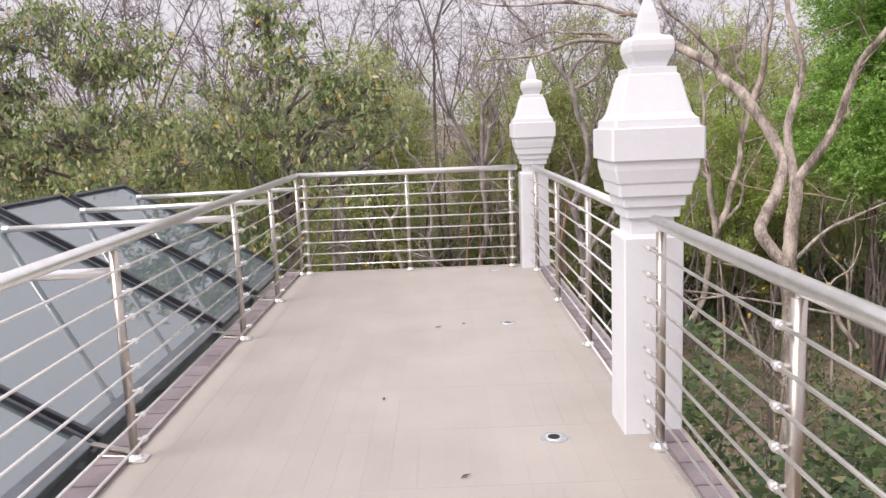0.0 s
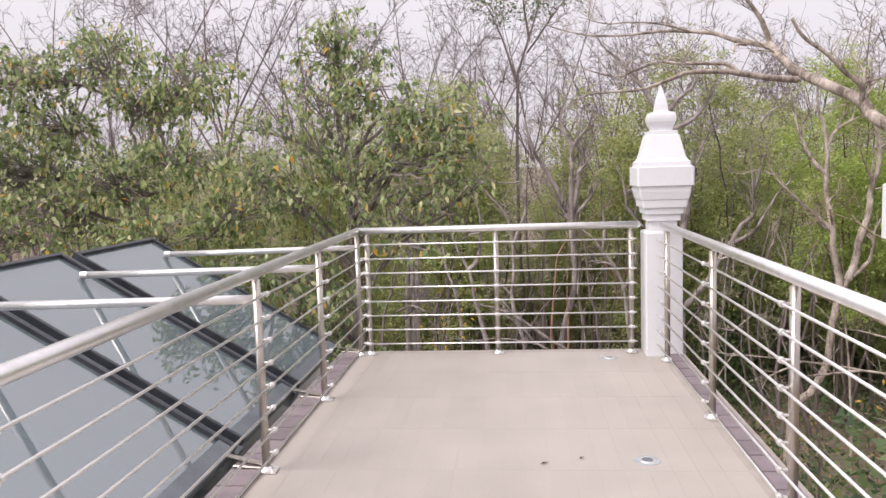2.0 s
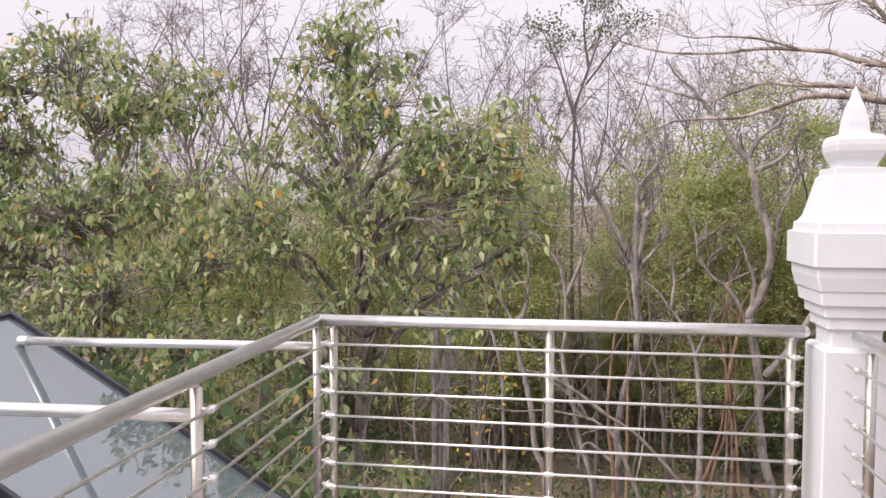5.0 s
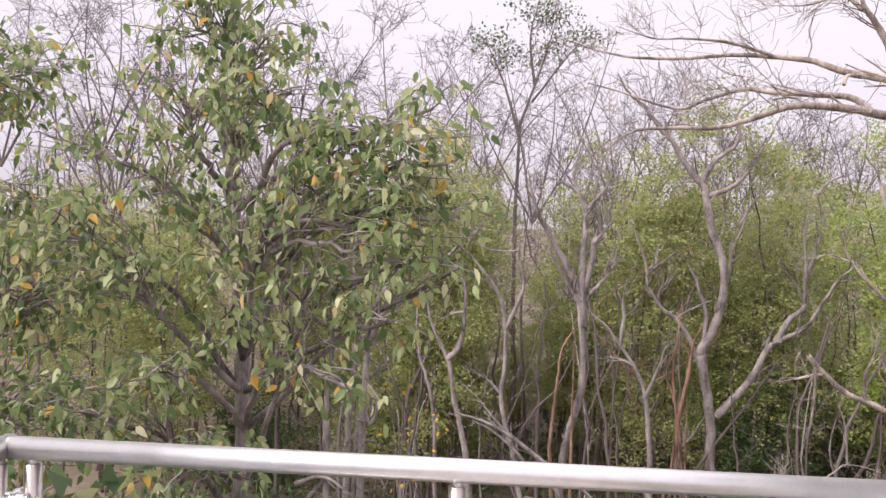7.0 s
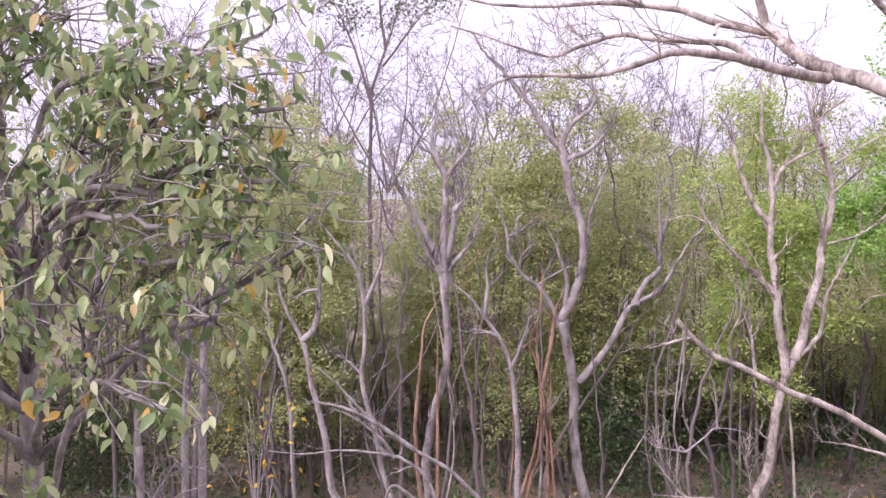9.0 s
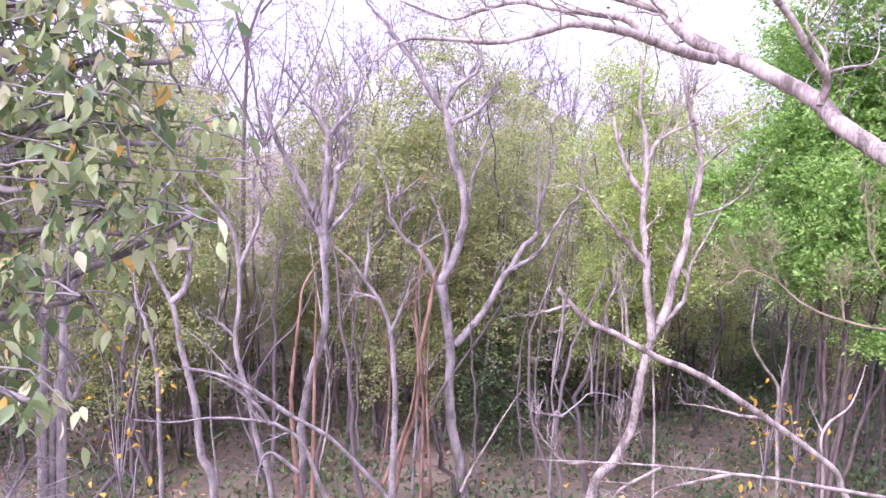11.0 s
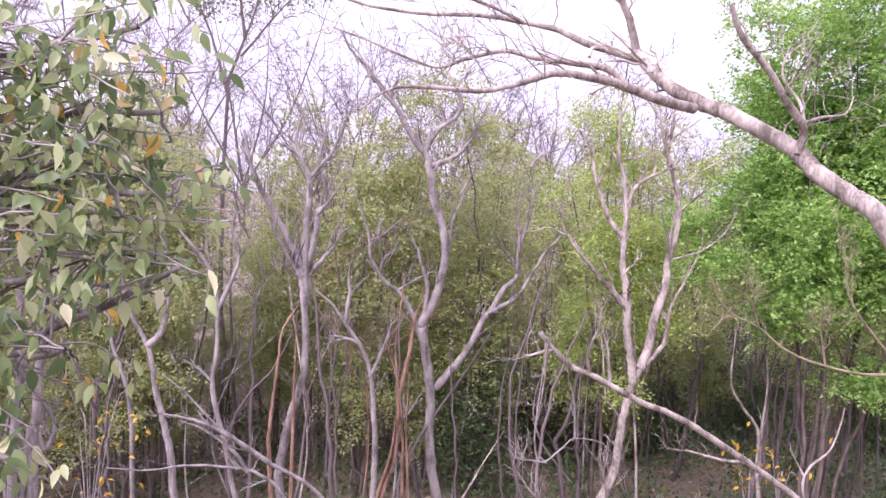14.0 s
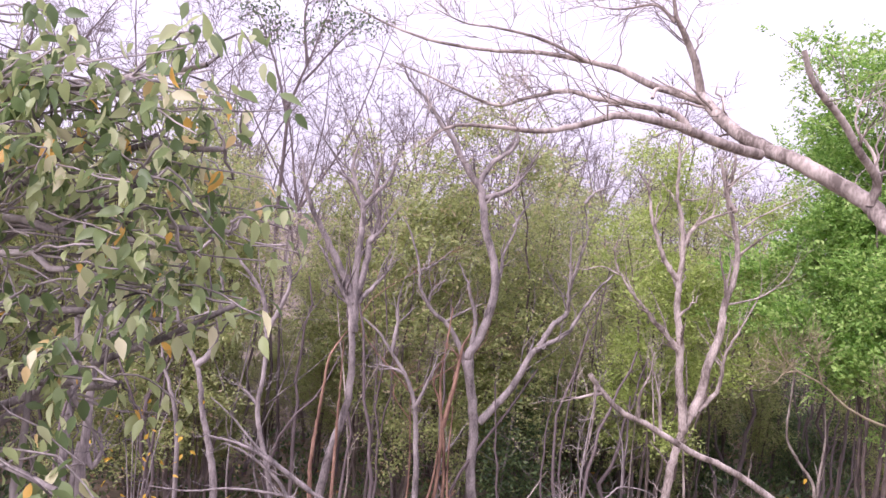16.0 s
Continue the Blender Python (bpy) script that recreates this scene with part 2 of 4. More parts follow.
RIM = [(0, 0, 0), (-0.17, 0.17, 0.03), (-0.235, 0.40, 0.05), (-0.15, 0.70, 0.0), (0, 1, -0.16), (0.15, 0.70, 0.0), (0.235, 0.40, 0.05), (0.17, 0.17, 0.03)]
LEAF = np.array(RIM + [(0, 0.45, -0.02)])
LEAF_F = np.array([(i, 8, (i + 1) % 8) for i in range(8)])
TRI = np.array([(-0.22, 0.22, 0), (0.24, 0.42, 0.05), (0, 1, 0)])
TRI_F = np.array([(0, 1, 2)])


def blades(points, ways, sizes, shape=LEAF, faces=LEAF_F):
    """Leaf blades with their stalk at the points, along the ways, rolled at random. Vertices and faces."""
    n = len(points)
    y = unit(np.asarray(ways))
    roll = unit(rng.normal(size=(n, 3)) + np.array((0, 0, 1.2)))
    x = unit(np.cross(y, roll))
    z = np.cross(x, y)
    s = np.asarray(sizes)[:, None, None]
    v = points[:, None] + s * (shape[None, :, 0:1] * x[:, None] + shape[None, :, 1:2] * y[:, None] + shape[None, :, 2:3] * z[:, None])
    k = len(shape)
    f = faces[None] + (np.arange(n) * k)[:, None, None]
    return v.reshape(-1, 3), f.reshape(-1, faces.shape[1])


def smooth_path(pts, steps=6, wobble=0.0):
    """A rounded path through a few guide points."""
    p = np.asarray(pts, float)
    if len(p) < 2:
        return p
    ext = np.vstack((2 * p[0] - p[1], p, 2 * p[-1] - p[-2]))
    out = []
    for i in range(1, len(ext) - 2):
        a, b, c, d = ext[i - 1], ext[i], ext[i + 1], ext[i + 2]
        for t in np.linspace(0, 1, steps, endpoint=False):
            out.append(0.5 * (2 * b + (c - a) * t + (2 * a - 5 * b + 4 * c - d) * t * t + (3 * b - a - 3 * c + d) * t ** 3))
    out.append(p[-1])
    out = np.array(out)
    if wobble:
        out[1:-1] += rng.normal(0, wobble, (len(out) - 2, 3))
    return out


def twigs(tubes, path, r0, r1, count, length, depth, droop=0.0, up=0.55, ends=None, spread=1.0, start=0.25, thin=0.003):
    """Side branches along a path, and theirs in turn; ends collects the tips with their directions."""
    k = len(path)
    for _ in range(count):
        t = rng.uniform(start, 1.0)
        i = min(int(t * (k - 1)), k - 2)
        origin = path[i] + (path[i + 1] - path[i]) * rng.random()
        along = unit(path[i + 1] - path[i])
        way = unit(along * 0.7 + spread * unit(rng.normal(size=3)) * 0.9 + np.array((0, 0, up)))
        ln = length * rng.uniform(0.5, 1.15) * (1.1 - 0.5 * t)
        n = 6
        s = np.linspace(0, 1, n)[:, None]
        bend = unit(rng.normal(size=3)) * ln * 0.24
        kid = origin + way * ln * s + bend * s ** 2 + np.array((0, 0, -droop)) * ln * s ** 2
        kid[1:] += rng.normal(0, ln * 0.028, (n - 1, 3))
        r = (r0 + (r1 - r0) * t) * rng.uniform(0.4, 0.62)
        tubes.add(kid, max(r, thin), max(r * 0.3, thin * 0.6), 5 if r > 0.012 else 3)
        if depth > 1:
            twigs(tubes, kid, r, r * 0.3, max(2, int(count * 0.55)), length * 0.5, depth - 1, droop, up * 0.6, ends, spread, thin=thin)
        if ends is not None:
            ends.append((kid[-1], unit(kid[-1] - kid[-2])))
            if depth == 1:
                ends.append((kid[3], unit(kid[4] - kid[2])))


def bare_tree(name, y, limbs, r, material, label, category="tree", twig=(7, 0.9, 2), lean=0.12, group="", droop=0.0, up=0.55, thin=0.003):
    """A leafless tree in guide limbs of (x, z), which wander in depth; a leading number is the limb's share of the radius.
    Each limb is a part and carries its own twigs."""
    shares = [limb[0] if isinstance(limb[0], float) else 0.0 for limb in limbs]
    guides = [limb[1:] if share else limb for limb, share in zip(limbs, shares)]
    base = empty(name, (guides[0][0][0], y, guides[0][0][1]))
    for n, (limb, share) in enumerate(zip(guides, shares)):
        drift = rng.normal(0, lean) if n else 0
        g = [(x - base.location.x, drift * (i / max(1, len(limb) - 1)), z - base.location.z) for i, (x, z) in enumerate(limb)]
        path = smooth_path(g, 6, r * 0.045)
        ra = 0.9 * r * share if share else (r * 0.64 if n == 0 else r * rng.uniform(0.34, 0.48))
        goes_on = any(math.dist(o[0], limb[-1]) < 0.3 for o in guides if o is not limb)
        rb = ra * (0.62 if n == 0 and goes_on else 0.2)
        t = Tubes()
        t.add(path, ra, rb, 9)
        if n or len(limbs) == 1:
            twigs(t, path, ra, rb, *twig, droop=droop, up=up, thin=thin)
        else:
            twigs(t, path, ra * 0.5, rb * 0.6, twig[0] // 2, twig[1] * 0.8, twig[2], droop=droop, up=up, start=0.4, thin=thin)
        ob = new("limb" if n else "trunk", t.mesh("limb" if n else "trunk", material))
        ob.parent = base
    return tagged(base, label, category, group)


# ---- ground ----


def ground_height(x, y):
    d = max(0.0, y - 34)
    z = -6.4 + 0.055 * min(d, 90)
    return z + 0.35 * noise.noise(Vector((x * 0.12, y * 0.12, 0.3))) + 0.12 * noise.noise(Vector((x * 0.6, y * 0.6, 2.3)))


xs = np.concatenate((np.linspace(-2500, -80, 12), np.linspace(-70, 70, 90), np.linspace(80, 2500, 12)))
ys = np.concatenate((np.linspace(-2500, -20, 10), np.linspace(-12, 130, 110), np.linspace(150, 3000, 12)))
gv = np.array([(x, y, ground_height(x, y)) for y in ys for x in xs])
nx = len(xs)
gi = np.arange(len(ys) - 1)[:, None] * nx + np.arange(nx - 1)[None]
gf = np.stack((gi, gi + 1, gi + nx + 1, gi + nx), -1).reshape(-1, 4)
tagged(new("ground", quads_mesh("ground", gv, gf, "soil", True)), "brown forest floor with leaf litter", "ground", kind="structure")

# ---- deck ----
LEFT, RIGHT, FAR, BACK = -1.33, 1.0, 7.98, -1.2
deck = tagged(mesh_ob("floor", box((2.72, 9.3, 0.2), (-0.17, 3.42, -0.1013)), "grout"), "beige tiled terrace floor", "floor", kind="structure")
tagged(mesh_ob("wall_below", box((2.6, 9.1, 6.6), (-0.17, 3.4, -3.52)), "render_wall"), "white rendered house wall under the terrace", "wall", kind="structure")


def kerb(name, x, y0, y1, across):
    """A raised border of dark tiles with joints, along the deck's side."""
    base = tagged(mesh_ob(name, box((across, y1 - y0, 0.05), (x, (y0 + y1) / 2, -0.022)), "grout"), "dark purplish-brown tile border", "kerb", kind="structure")
    n = int((y1 - y0) / 0.205)
    bm = box((across - 0.008, 0.197, 0.016), bevel=0.003)
    me = bpy.data.meshes.new("tile")
    bm.to_mesh(me)
    bm.free()
    me.materials.append(M["kerb"])
    for i in range(n):
        shared("tile", me, base, Matrix.Translation((x, y0 + 0.103 + i * 0.205, 0.010)))


kerb("kerb_1", LEFT - 0.105, 0.0, 8.06, 0.17)
kerb("kerb_2", RIGHT + 0.10, 0.0, 8.06, 0.115)

# ---- railings ----
RODS = [0.10 + 0.1135 * i for i in range(8)]


def post_part(parent, x, y, inward, flat=False, top=0.965):
    """A steel post with base flange and, towards the deck, a stand-off clamp for each rod."""
    p = part("post", rod((x, y, 0.0), (x, y, top), 0.021, sides=16), "post", parent, smooth=True)
    bm = rod((x, y, 0.002), (x, y, 0.012), 0.047, sides=20)
    rod((x, y, 0.012), (x, y, 0.03), 0.036, bm, 20, 0.024)
    part("base_flange", bm, "steel", p)
    rod((x, y, top - 0.01), (x, y, top + 0.02), 0.011, p_bm := bmesh.new())
    part("saddle", p_bm, "steel", p)
    for z in RODS:
        ox, oy = inward
        bm = rod((x, y, z), (x + ox * 0.045, y + oy * 0.045, z), 0.007, sides=8)
        ball((x + ox * 0.05, y + oy * 0.05, z), 0.0155, bm, (1, 1, 0.95))
        along = (abs(oy), abs(ox))
        rod((x + ox * 0.05 - along[0] * 0.022, y + oy * 0.05 - along[1] * 0.022, z), (x + ox * 0.05 + along[0] * 0.022, y + oy * 0.05 + along[1] * 0.022, z), 0.0115, bm, 10)
        part("clamp", bm, "steel", p)
    return p


def railing(posts, inward, rail_ends, rod_ends, label):
    base = empty("railing", (0, 0, 0))
    for x, y in posts:
        post_part(base, x, y, inward)
    (x0, y0), (x1, y1) = rail_ends
    bm = rod((x0, y0, 1.0), (x1, y1, 1.0), 0.0275, sides=24)
    for x, y in rail_ends:
        ball((x, y, 1.0), 0.0272, bm)
    part("handrail", bm, "steel", base, "polished round steel handrail", True)
    (x0, y0), (x1, y1) = rod_ends
    ox, oy = inward
    for z in RODS:
        part("rod", rod((x0 + ox * 0.05, y0 + oy * 0.05, z), (x1 + ox * 0.05, y1 + oy * 0.05, z), 0.0062, sides=8), "steel", base, smooth=True)
    return tagged(base, label, "railing", "terrace railings")


LX, RX, FY = -1.335, 1.02, 7.95
railing([(LX, y) for y in (-0.3, 1.6, 3.57, 5.55, 6.73, 7.93)], (1, 0), ((LX, -0.9), (LX, 7.97)), ((LX, -0.9), (LX, 7.96)), "stainless steel railing with round handrail beside the glass roof")
railing([(x, FY) for x in (-1.26, -0.237, 0.80)], (0, -1), ((-1.315, FY), (0.85, FY)), ((-1.30, FY), (0.84, FY)), "stainless steel railing with eight rods at the terrace end")
railing([(RX, y) for y in (5.07, 6.35, 7.66)], (-1, 0), ((RX, 3.90), (RX, 7.80)), ((RX, 3.92), (RX, 7.78)), "stainless steel railing between two white pillars")
railing([(RX, y) for y in (-0.2, 1.0, 2.22, 3.47)], (-1, 0), ((RX, -0.9), (RX, 3.56)), ((RX, -0.9), (RX, 3.55)), "stainless steel railing ending at a white pillar")

# ---- pillars ----
PROFILE = [(0.0, 0.142), (0.935, 0.142), (0.948, 0.130), (0.952, 0.106), (1.028, 0.106), (1.031, 0.128), (1.08, 0.130), (1.083, 0.147), (1.13, 0.151), (1.133, 0.169), (1.185, 0.176), (1.195, 0.184),
           (1.25, 0.197), (1.292, 0.199), (1.295, 0.216), (1.432, 0.216), (1.437, 0.197), (1.472, 0.194), (1.478, 0.181), (1.50, 0.166), (1.56, 0.149), (1.62, 0.134), (1.665, 0.122), (1.672, 0.112), (1.70, 0.110), (1.704, 0.086), (1.722, 0.094),
           (1.745, 0.108), (1.77, 0.119), (1.795, 0.122), (1.818, 0.119), (1.836, 0.106), (1.843, 0.068), (1.850, 0.058), (1.895, 0.054), (1.945, 0.041), (1.995, 0.021), (2.045, 0.003)]


def pillar(x, y, size=(1, 1)):
    bm = bmesh.new()
    rings = []
    for z, h in PROFILE:
        c = h * 0.05
        ring = [bm.verts.new(p) for p in ((h, -h + c, z), (h, h - c, z), (h - c, h, z), (-h + c, h, z), (-h, h - c, z), (-h, -h + c, z), (-h + c, -h, z), (h - c, -h, z))]
        if z > 1.7:
            for v in ring:
                flat = Vector((v.co.x, v.co.y))
                flat = flat.lerp(flat.normalized() * h * 1.08, 0.7)
                v.co.x, v.co.y = flat
        rings.append(ring)
    for a, b in zip(rings, rings[1:]):
        for i in range(8):
            bm.faces.new((a[i], a[(i + 1) % 8], b[(i + 1) % 8], b[i]))
    bm.faces.new(rings[-1])
    bm.faces.new(rings[0][::-1])
    ob = mesh_ob("pillar", bm, "white")
    mod = ob.modifiers.new("bevel", "BEVEL")
    mod.width, mod.segments, mod.limit_method = 0.006, 2, "ANGLE"
    ob.location, ob.scale = (x, y, 0.0), (size[0], size[0], size[1])
    tagged(ob, "white painted masonry pillar with a stepped spire finial", "pillar", "terrace pillars")


pillar(1.035, 3.76, (0.935, 0.975))
pillar(1.03, 7.95, (0.95, 1))

# ---- glass roof beside the deck ----
X0, Z0, X1, Z1 = -1.60, 0.0, -3.17, 0.945
slope = math.atan2(Z1 - Z0, X0 - X1)
run = math.hypot(Z1 - Z0, X0 - X1)


def on_slope(u, y, lift=0.0):
    """A place on the glass roof: u metres up from the low edge."""
    return Vector((X0 - u * math.cos(slope) + lift * math.sin(slope), y, Z0 + u * math.sin(slope) + lift * math.cos(slope)))


def slope_box(u0, u1, y0, y1, lift, thick, bevel=0.004):
    bm = box((u1 - u0, y1 - y0, thick), bevel=bevel)
    bmesh.ops.transform(bm, matrix=Matrix.Translation(on_slope((u0 + u1) / 2, (y0 + y1) / 2, lift)) @ Matrix.Rotation(slope, 4, "Y"), verts=bm.verts)
    return bm


def glass_panel(y0, y1, top):
    base = empty("glass_roof_panel", (0, 0, 0))
    b = 0.034
    part("side_bar", slope_box(0, top, y0, y0 + b, 0.01, 0.06), "frame", base)
    part("side_bar", slope_box(0, top, y1 - b, y1, 0.01, 0.06), "frame", base)
    part("top_bar", slope_box(top - b, top, y0 + b, y1 - b, 0.01, 0.06), "frame", base)
    part("bottom_bar", slope_box(0, 0.10, y0 + b, y1 - b, 0.002, 0.07), "edge", base, "grey lower edge bar")
    g = part("pane", slope_box(0.09, top - b + 0.01, y0 + b - 0.01, y1 - b + 0.01, 0.012, 0.012, 0), "glass", base, "grey-blue tinted glass pane")
    g.visible_shadow = False
    tagged(base, "sloping tinted glass roof panel in a charcoal frame", "roof panel", "glass roof panels")


for y0, y1, top in ((-0.4, 1.66, run), (1.70, 3.73, run), (3.77, 5.81, run), (5.90, 6.90, run + 0.03), (7.02, 8.18, run)):
    glass_panel(y0, y1, top)


def roof_rafter(y):
    ob = mesh_ob("rafter", slope_box(-0.02, run, y - 0.058, y + 0.058, -0.055, 0.11), "edge")
    tagged(ob, "grey steel rafter under the glass roof", "rafter", "roof rafters")


for y in (1.68, 3.75, 5.855, 6.96):
    roof_rafter(y)
for u in (0.62, 1.25):
    tagged(mesh_ob("purlin", slope_box(u - 0.03, u + 0.03, -0.4, 8.15, -0.10, 0.07), "beam"), "dark purlin seen through the glass", "purlin", "roof purlins")
room = tagged(mesh_ob("room_floor", box((1.62, 8.5, 0.1), (-2.40, 3.9, -1.25)), "room"), "pale grey floor below the glass roof", "floor", kind="structure")
tagged(mesh_ob("wall_west", box((0.12, 8.6, 7.3), (-3.20, 3.88, -2.82)), "render_wall"), "white outer wall of the glazed room", "wall", kind="structure")
tagged(mesh_ob("wall_north", box((1.5, 0.1, 6.6), (-2.42, 8.12, -3.4)), "render_wall"), "white end wall of the glazed room", "wall", kind="structure")

for y in (3.57, 5.55, 6.73, 7.96):
    base = empty("brace_pipe", (0, 0, 0))
    part("pipe", rod((LX - 0.02, y + 0.02, 0.865), (-2.93, y + 0.02, 0.85), 0.023, sides=18), "steel", base, smooth=True)
    part("end_plate", rod((-2.90, y + 0.02, 0.85), (-2.945, y + 0.02, 0.85), 0.026, sides=18), "steel", base)
    tagged(base, "horizontal steel brace pipe from post to glass roof", "pipe", "brace pipes")
    foot = empty("foot_bracket", (0, 0, 0))
    lean = Matrix.Rotation(math.atan2(-0.15, 0.31), 4, "Z")
    part("strap", box((0.34, 0.038, 0.008), (LX - 0.15, y + 0.075, 0.034), 0.002, turn=lean), "post", foot)
    part("stay", rod((LX - 0.01, y - 0.01, 0.018), (LX - 0.17, y + 0.0, 0.024), 0.008), "post", foot)
    part("foot_plate", box((0.085, 0.085, 0.008), (LX + 0.012, y, 0.006), 0.002), "steel", foot)
    part("bolt", rod((LX + 0.042, y - 0.03, 0.008), (LX + 0.042, y - 0.03, 0.02), 0.009, sides=6), "steel", foot)
    tagged(foot, "galvanised bracket tying post foot to roof edge", "bracket", "foot brackets")


def floor_drain(x, y, inner):
    base = empty("floor_drain", (x, y, 0))
    bm = rod((0, 0, -0.001), (0, 0, 0.003), 0.066, sides=28, radius2=0.062)
    part("ring", bm, "ring", base, "blue-grey cement ring")
    part("rim", rod((0, 0, 0.002), (0, 0, 0.0055), 0.043, sides=28, radius2=0.040), "steel", base, "dull metal rim")
    part("cover", rod((0, 0, 0.0045), (0, 0, 0.0068), 0.028, sides=24), inner, base)
    tagged(base, "small round metal drain set in the floor", "drain", "floor drains")


for x, y, inner in ((0.575, 3.63, "dark"), (0.55, 5.71, "edge"), (0.61, 7.78, "post")):
    floor_drain(x, y, inner)


def litter_bit(x, y, turn, n):
    """A curled dry leaf lying on the floor."""
    bm = bmesh.new()
    vs = [bm.verts.new(p) for p in ((0, 0, 0.003), (-0.012, 0.022, 0.009), (0, 0.024, 0.004), (0.012, 0.022, 0.010), (0.004, 0.055, 0.006))]
    for f in ((0, 2, 1), (0, 3, 2), (1, 2, 4), (2, 3, 4)):
        bm.faces.new([vs[k] for k in f])
    ob = mesh_ob("dry_leaf", bm, "beam")
    ob.matrix_basis = pose(x, y, 0, 0, 0, turn) @ Matrix.Diagonal((0.7, n, 1, 1))
    tagged(ob, "small curled dry leaf on the tiles", "leaf", "dry leaves on the floor")


for x, y, turn, n in ((0.13, 3.25, -55, 1.1), (0.02, 5.65, -60, 1.0), (-0.25, 4.2, 5, 0.8), (0.22, 5.72, -40, 0.6)):
    litter_bit(x, y, turn, n)

# ---- the broad-leaved trees beside the deck ----


def leafy_tree(name, base, trunk, clumps, tips, leaf, label, loose=0):
    """Trunk guides, clumps of (x, y, z, radius), twig tips per clump; every tip carries a spray of hanging leaves."""
    thing = empty(name, base)
    o = np.array(base)
    t = Tubes()
    main = smooth_path([np.array(p) - o for p in trunk], 8, 0.02)
    t.add(main, 0.085, 0.03, 10)
    pts, ways = [], []
    for cx, cy, cz, cr in clumps:
        c = np.array((cx, cy, cz)) - o
        low = main[main[:, 2] < c[2] - 0.3]
        start = low[-1 - int(rng.integers(0, max(1, len(low) // 4)))] if len(low) else main[0]
        mid = start + (c - start) * 0.5 + np.array((0, 0, 0.18)) * np.linalg.norm(c - start) * 0.5 + rng.normal(0, 0.12, 3)
        limb = smooth_path((start, mid, c), 6, 0.015)
        t.add(limb, 0.032, 0.012, 7)
        for _ in range(int(tips * cr * cr)):
            way = unit(rng.normal(size=3))
            end = c + way * cr * rng.uniform(0.25, 1.0) ** 0.6 * np.array((1.1, 1.1, 0.72))
            s = limb[int(rng.integers(len(limb) // 2, len(limb)))]
            m2 = (s + end) / 2 + rng.normal(0, 0.08, 3) + np.array((0, 0, 0.08))
            tw = smooth_path((s, m2, end), 4, 0.008)
            t.add(tw, 0.008, 0.004, 3)
            for k in range(int(rng.integers(6, 11))):
                i = min(len(tw) - 1, int(len(tw) * rng.uniform(0.55, 1.0)))
                pts.append(tw[i] + rng.normal(0, 0.035, 3))
                ways.append(unit(rng.normal(size=3) * 0.6 + np.array((0, 0, -0.95)) + way * 0.3))
    ob = new("trunk", t.mesh("trunk", "grey_bark"))
    ob.parent = thing
    pts, ways = np.array(pts), np.array(ways)
    sizes = leaf * rng.uniform(0.55, 1.15, len(pts))
    keep = np.zeros(len(pts), bool)
    if loose:
        keep[np.argsort(np.linalg.norm(pts + o - np.array((-0.3, 9.5, 1.2)), axis=1))[:loose]] = True
    v, f = blades(pts[~keep], ways[~keep], sizes[~keep])
    ob = new("crown", quads_mesh("crown", v, f, "broad"))
    ob.parent = thing
    tagged(ob, kind="stuff")
    if loose:
        lv, lf = blades(np.zeros((1, 3)), np.array([(0, 1.0, 0)]), np.ones(1))
        me = quads_mesh("leaf", LEAF, LEAF_F, "broad_one")
        for p, w, s in zip(pts[keep], ways[keep], sizes[keep]):
            m = Matrix.Translation(p) @ Vector(w).to_track_quat("Y", "Z").to_matrix().to_4x4() @ Matrix.Rotation(rng.uniform(-1.2, 1.2), 4, "Y") @ Matrix.Scale(s, 4)
            shared("leaf", me, thing, m)
    return tagged(thing, label, "tree", "broad-leaved trees")


leafy_tree("leafy_tree", (-2.5, 12.6, -6.4), [(-2.5, 12.6, -6.4), (-2.45, 12.5, -2.5), (-2.3, 12.4, 0.4), (-2.45, 12.3, 2.2), (-2.4, 12.2, 3.2)],
           [(-2.3, 12.0, 3.35, 0.5), (-2.55, 11.9, 3.0, 0.5), (-2.1, 11.9, 2.85, 0.55), (-2.6, 11.9, 2.4, 0.6), (-1.75, 11.7, 2.5, 0.5), (-2.1, 11.6, 2.2, 0.5), (-1.35, 11.5, 2.3, 0.45), (-1.0, 11.3, 2.15, 0.45),
            (-0.85, 11.2, 1.8, 0.45), (-1.25, 11.3, 1.85, 0.5), (-0.7, 11.15, 1.5, 0.35), (-1.6, 11.4, 1.75, 0.5), (-1.0, 11.2, 1.35, 0.45), (-1.45, 11.2, 1.2, 0.45), (-2.1, 11.5, 1.6, 0.5), (-2.7, 11.7, 1.75, 0.5), (-3.4, 11.8, 2.1, 0.45),
            (-3.5, 11.6, 1.5, 0.55), (-2.9, 11.6, 1.1, 0.6), (-2.0, 11.3, 1.0, 0.45), (-2.5, 11.3, 0.5, 0.5), (-1.5, 11.2, 0.65, 0.35), (-3.1, 11.3, 0.2, 0.6), (-2.1, 11.1, -0.1, 0.5), (-1.1, 11.0, 0.5, 0.3), (-2.7, 11.2, -0.8, 0.7),
            (-1.7, 11.0, -0.9, 0.45), (-2.0, 10.9, -1.7, 0.7), (-1.1, 11.0, -1.5, 0.4), (-0.55, 11.1, 1.95, 0.35), (-0.5, 11.05, 1.6, 0.32), (-0.65, 11.1, 2.3, 0.33), (-0.75, 11.1, 1.2, 0.38), (-0.45, 11.0, 1.3, 0.26), (-0.9, 11.0, 0.95, 0.36)],
           88, 0.108, "tall tree with hanging dark green and some orange leaves", 280)
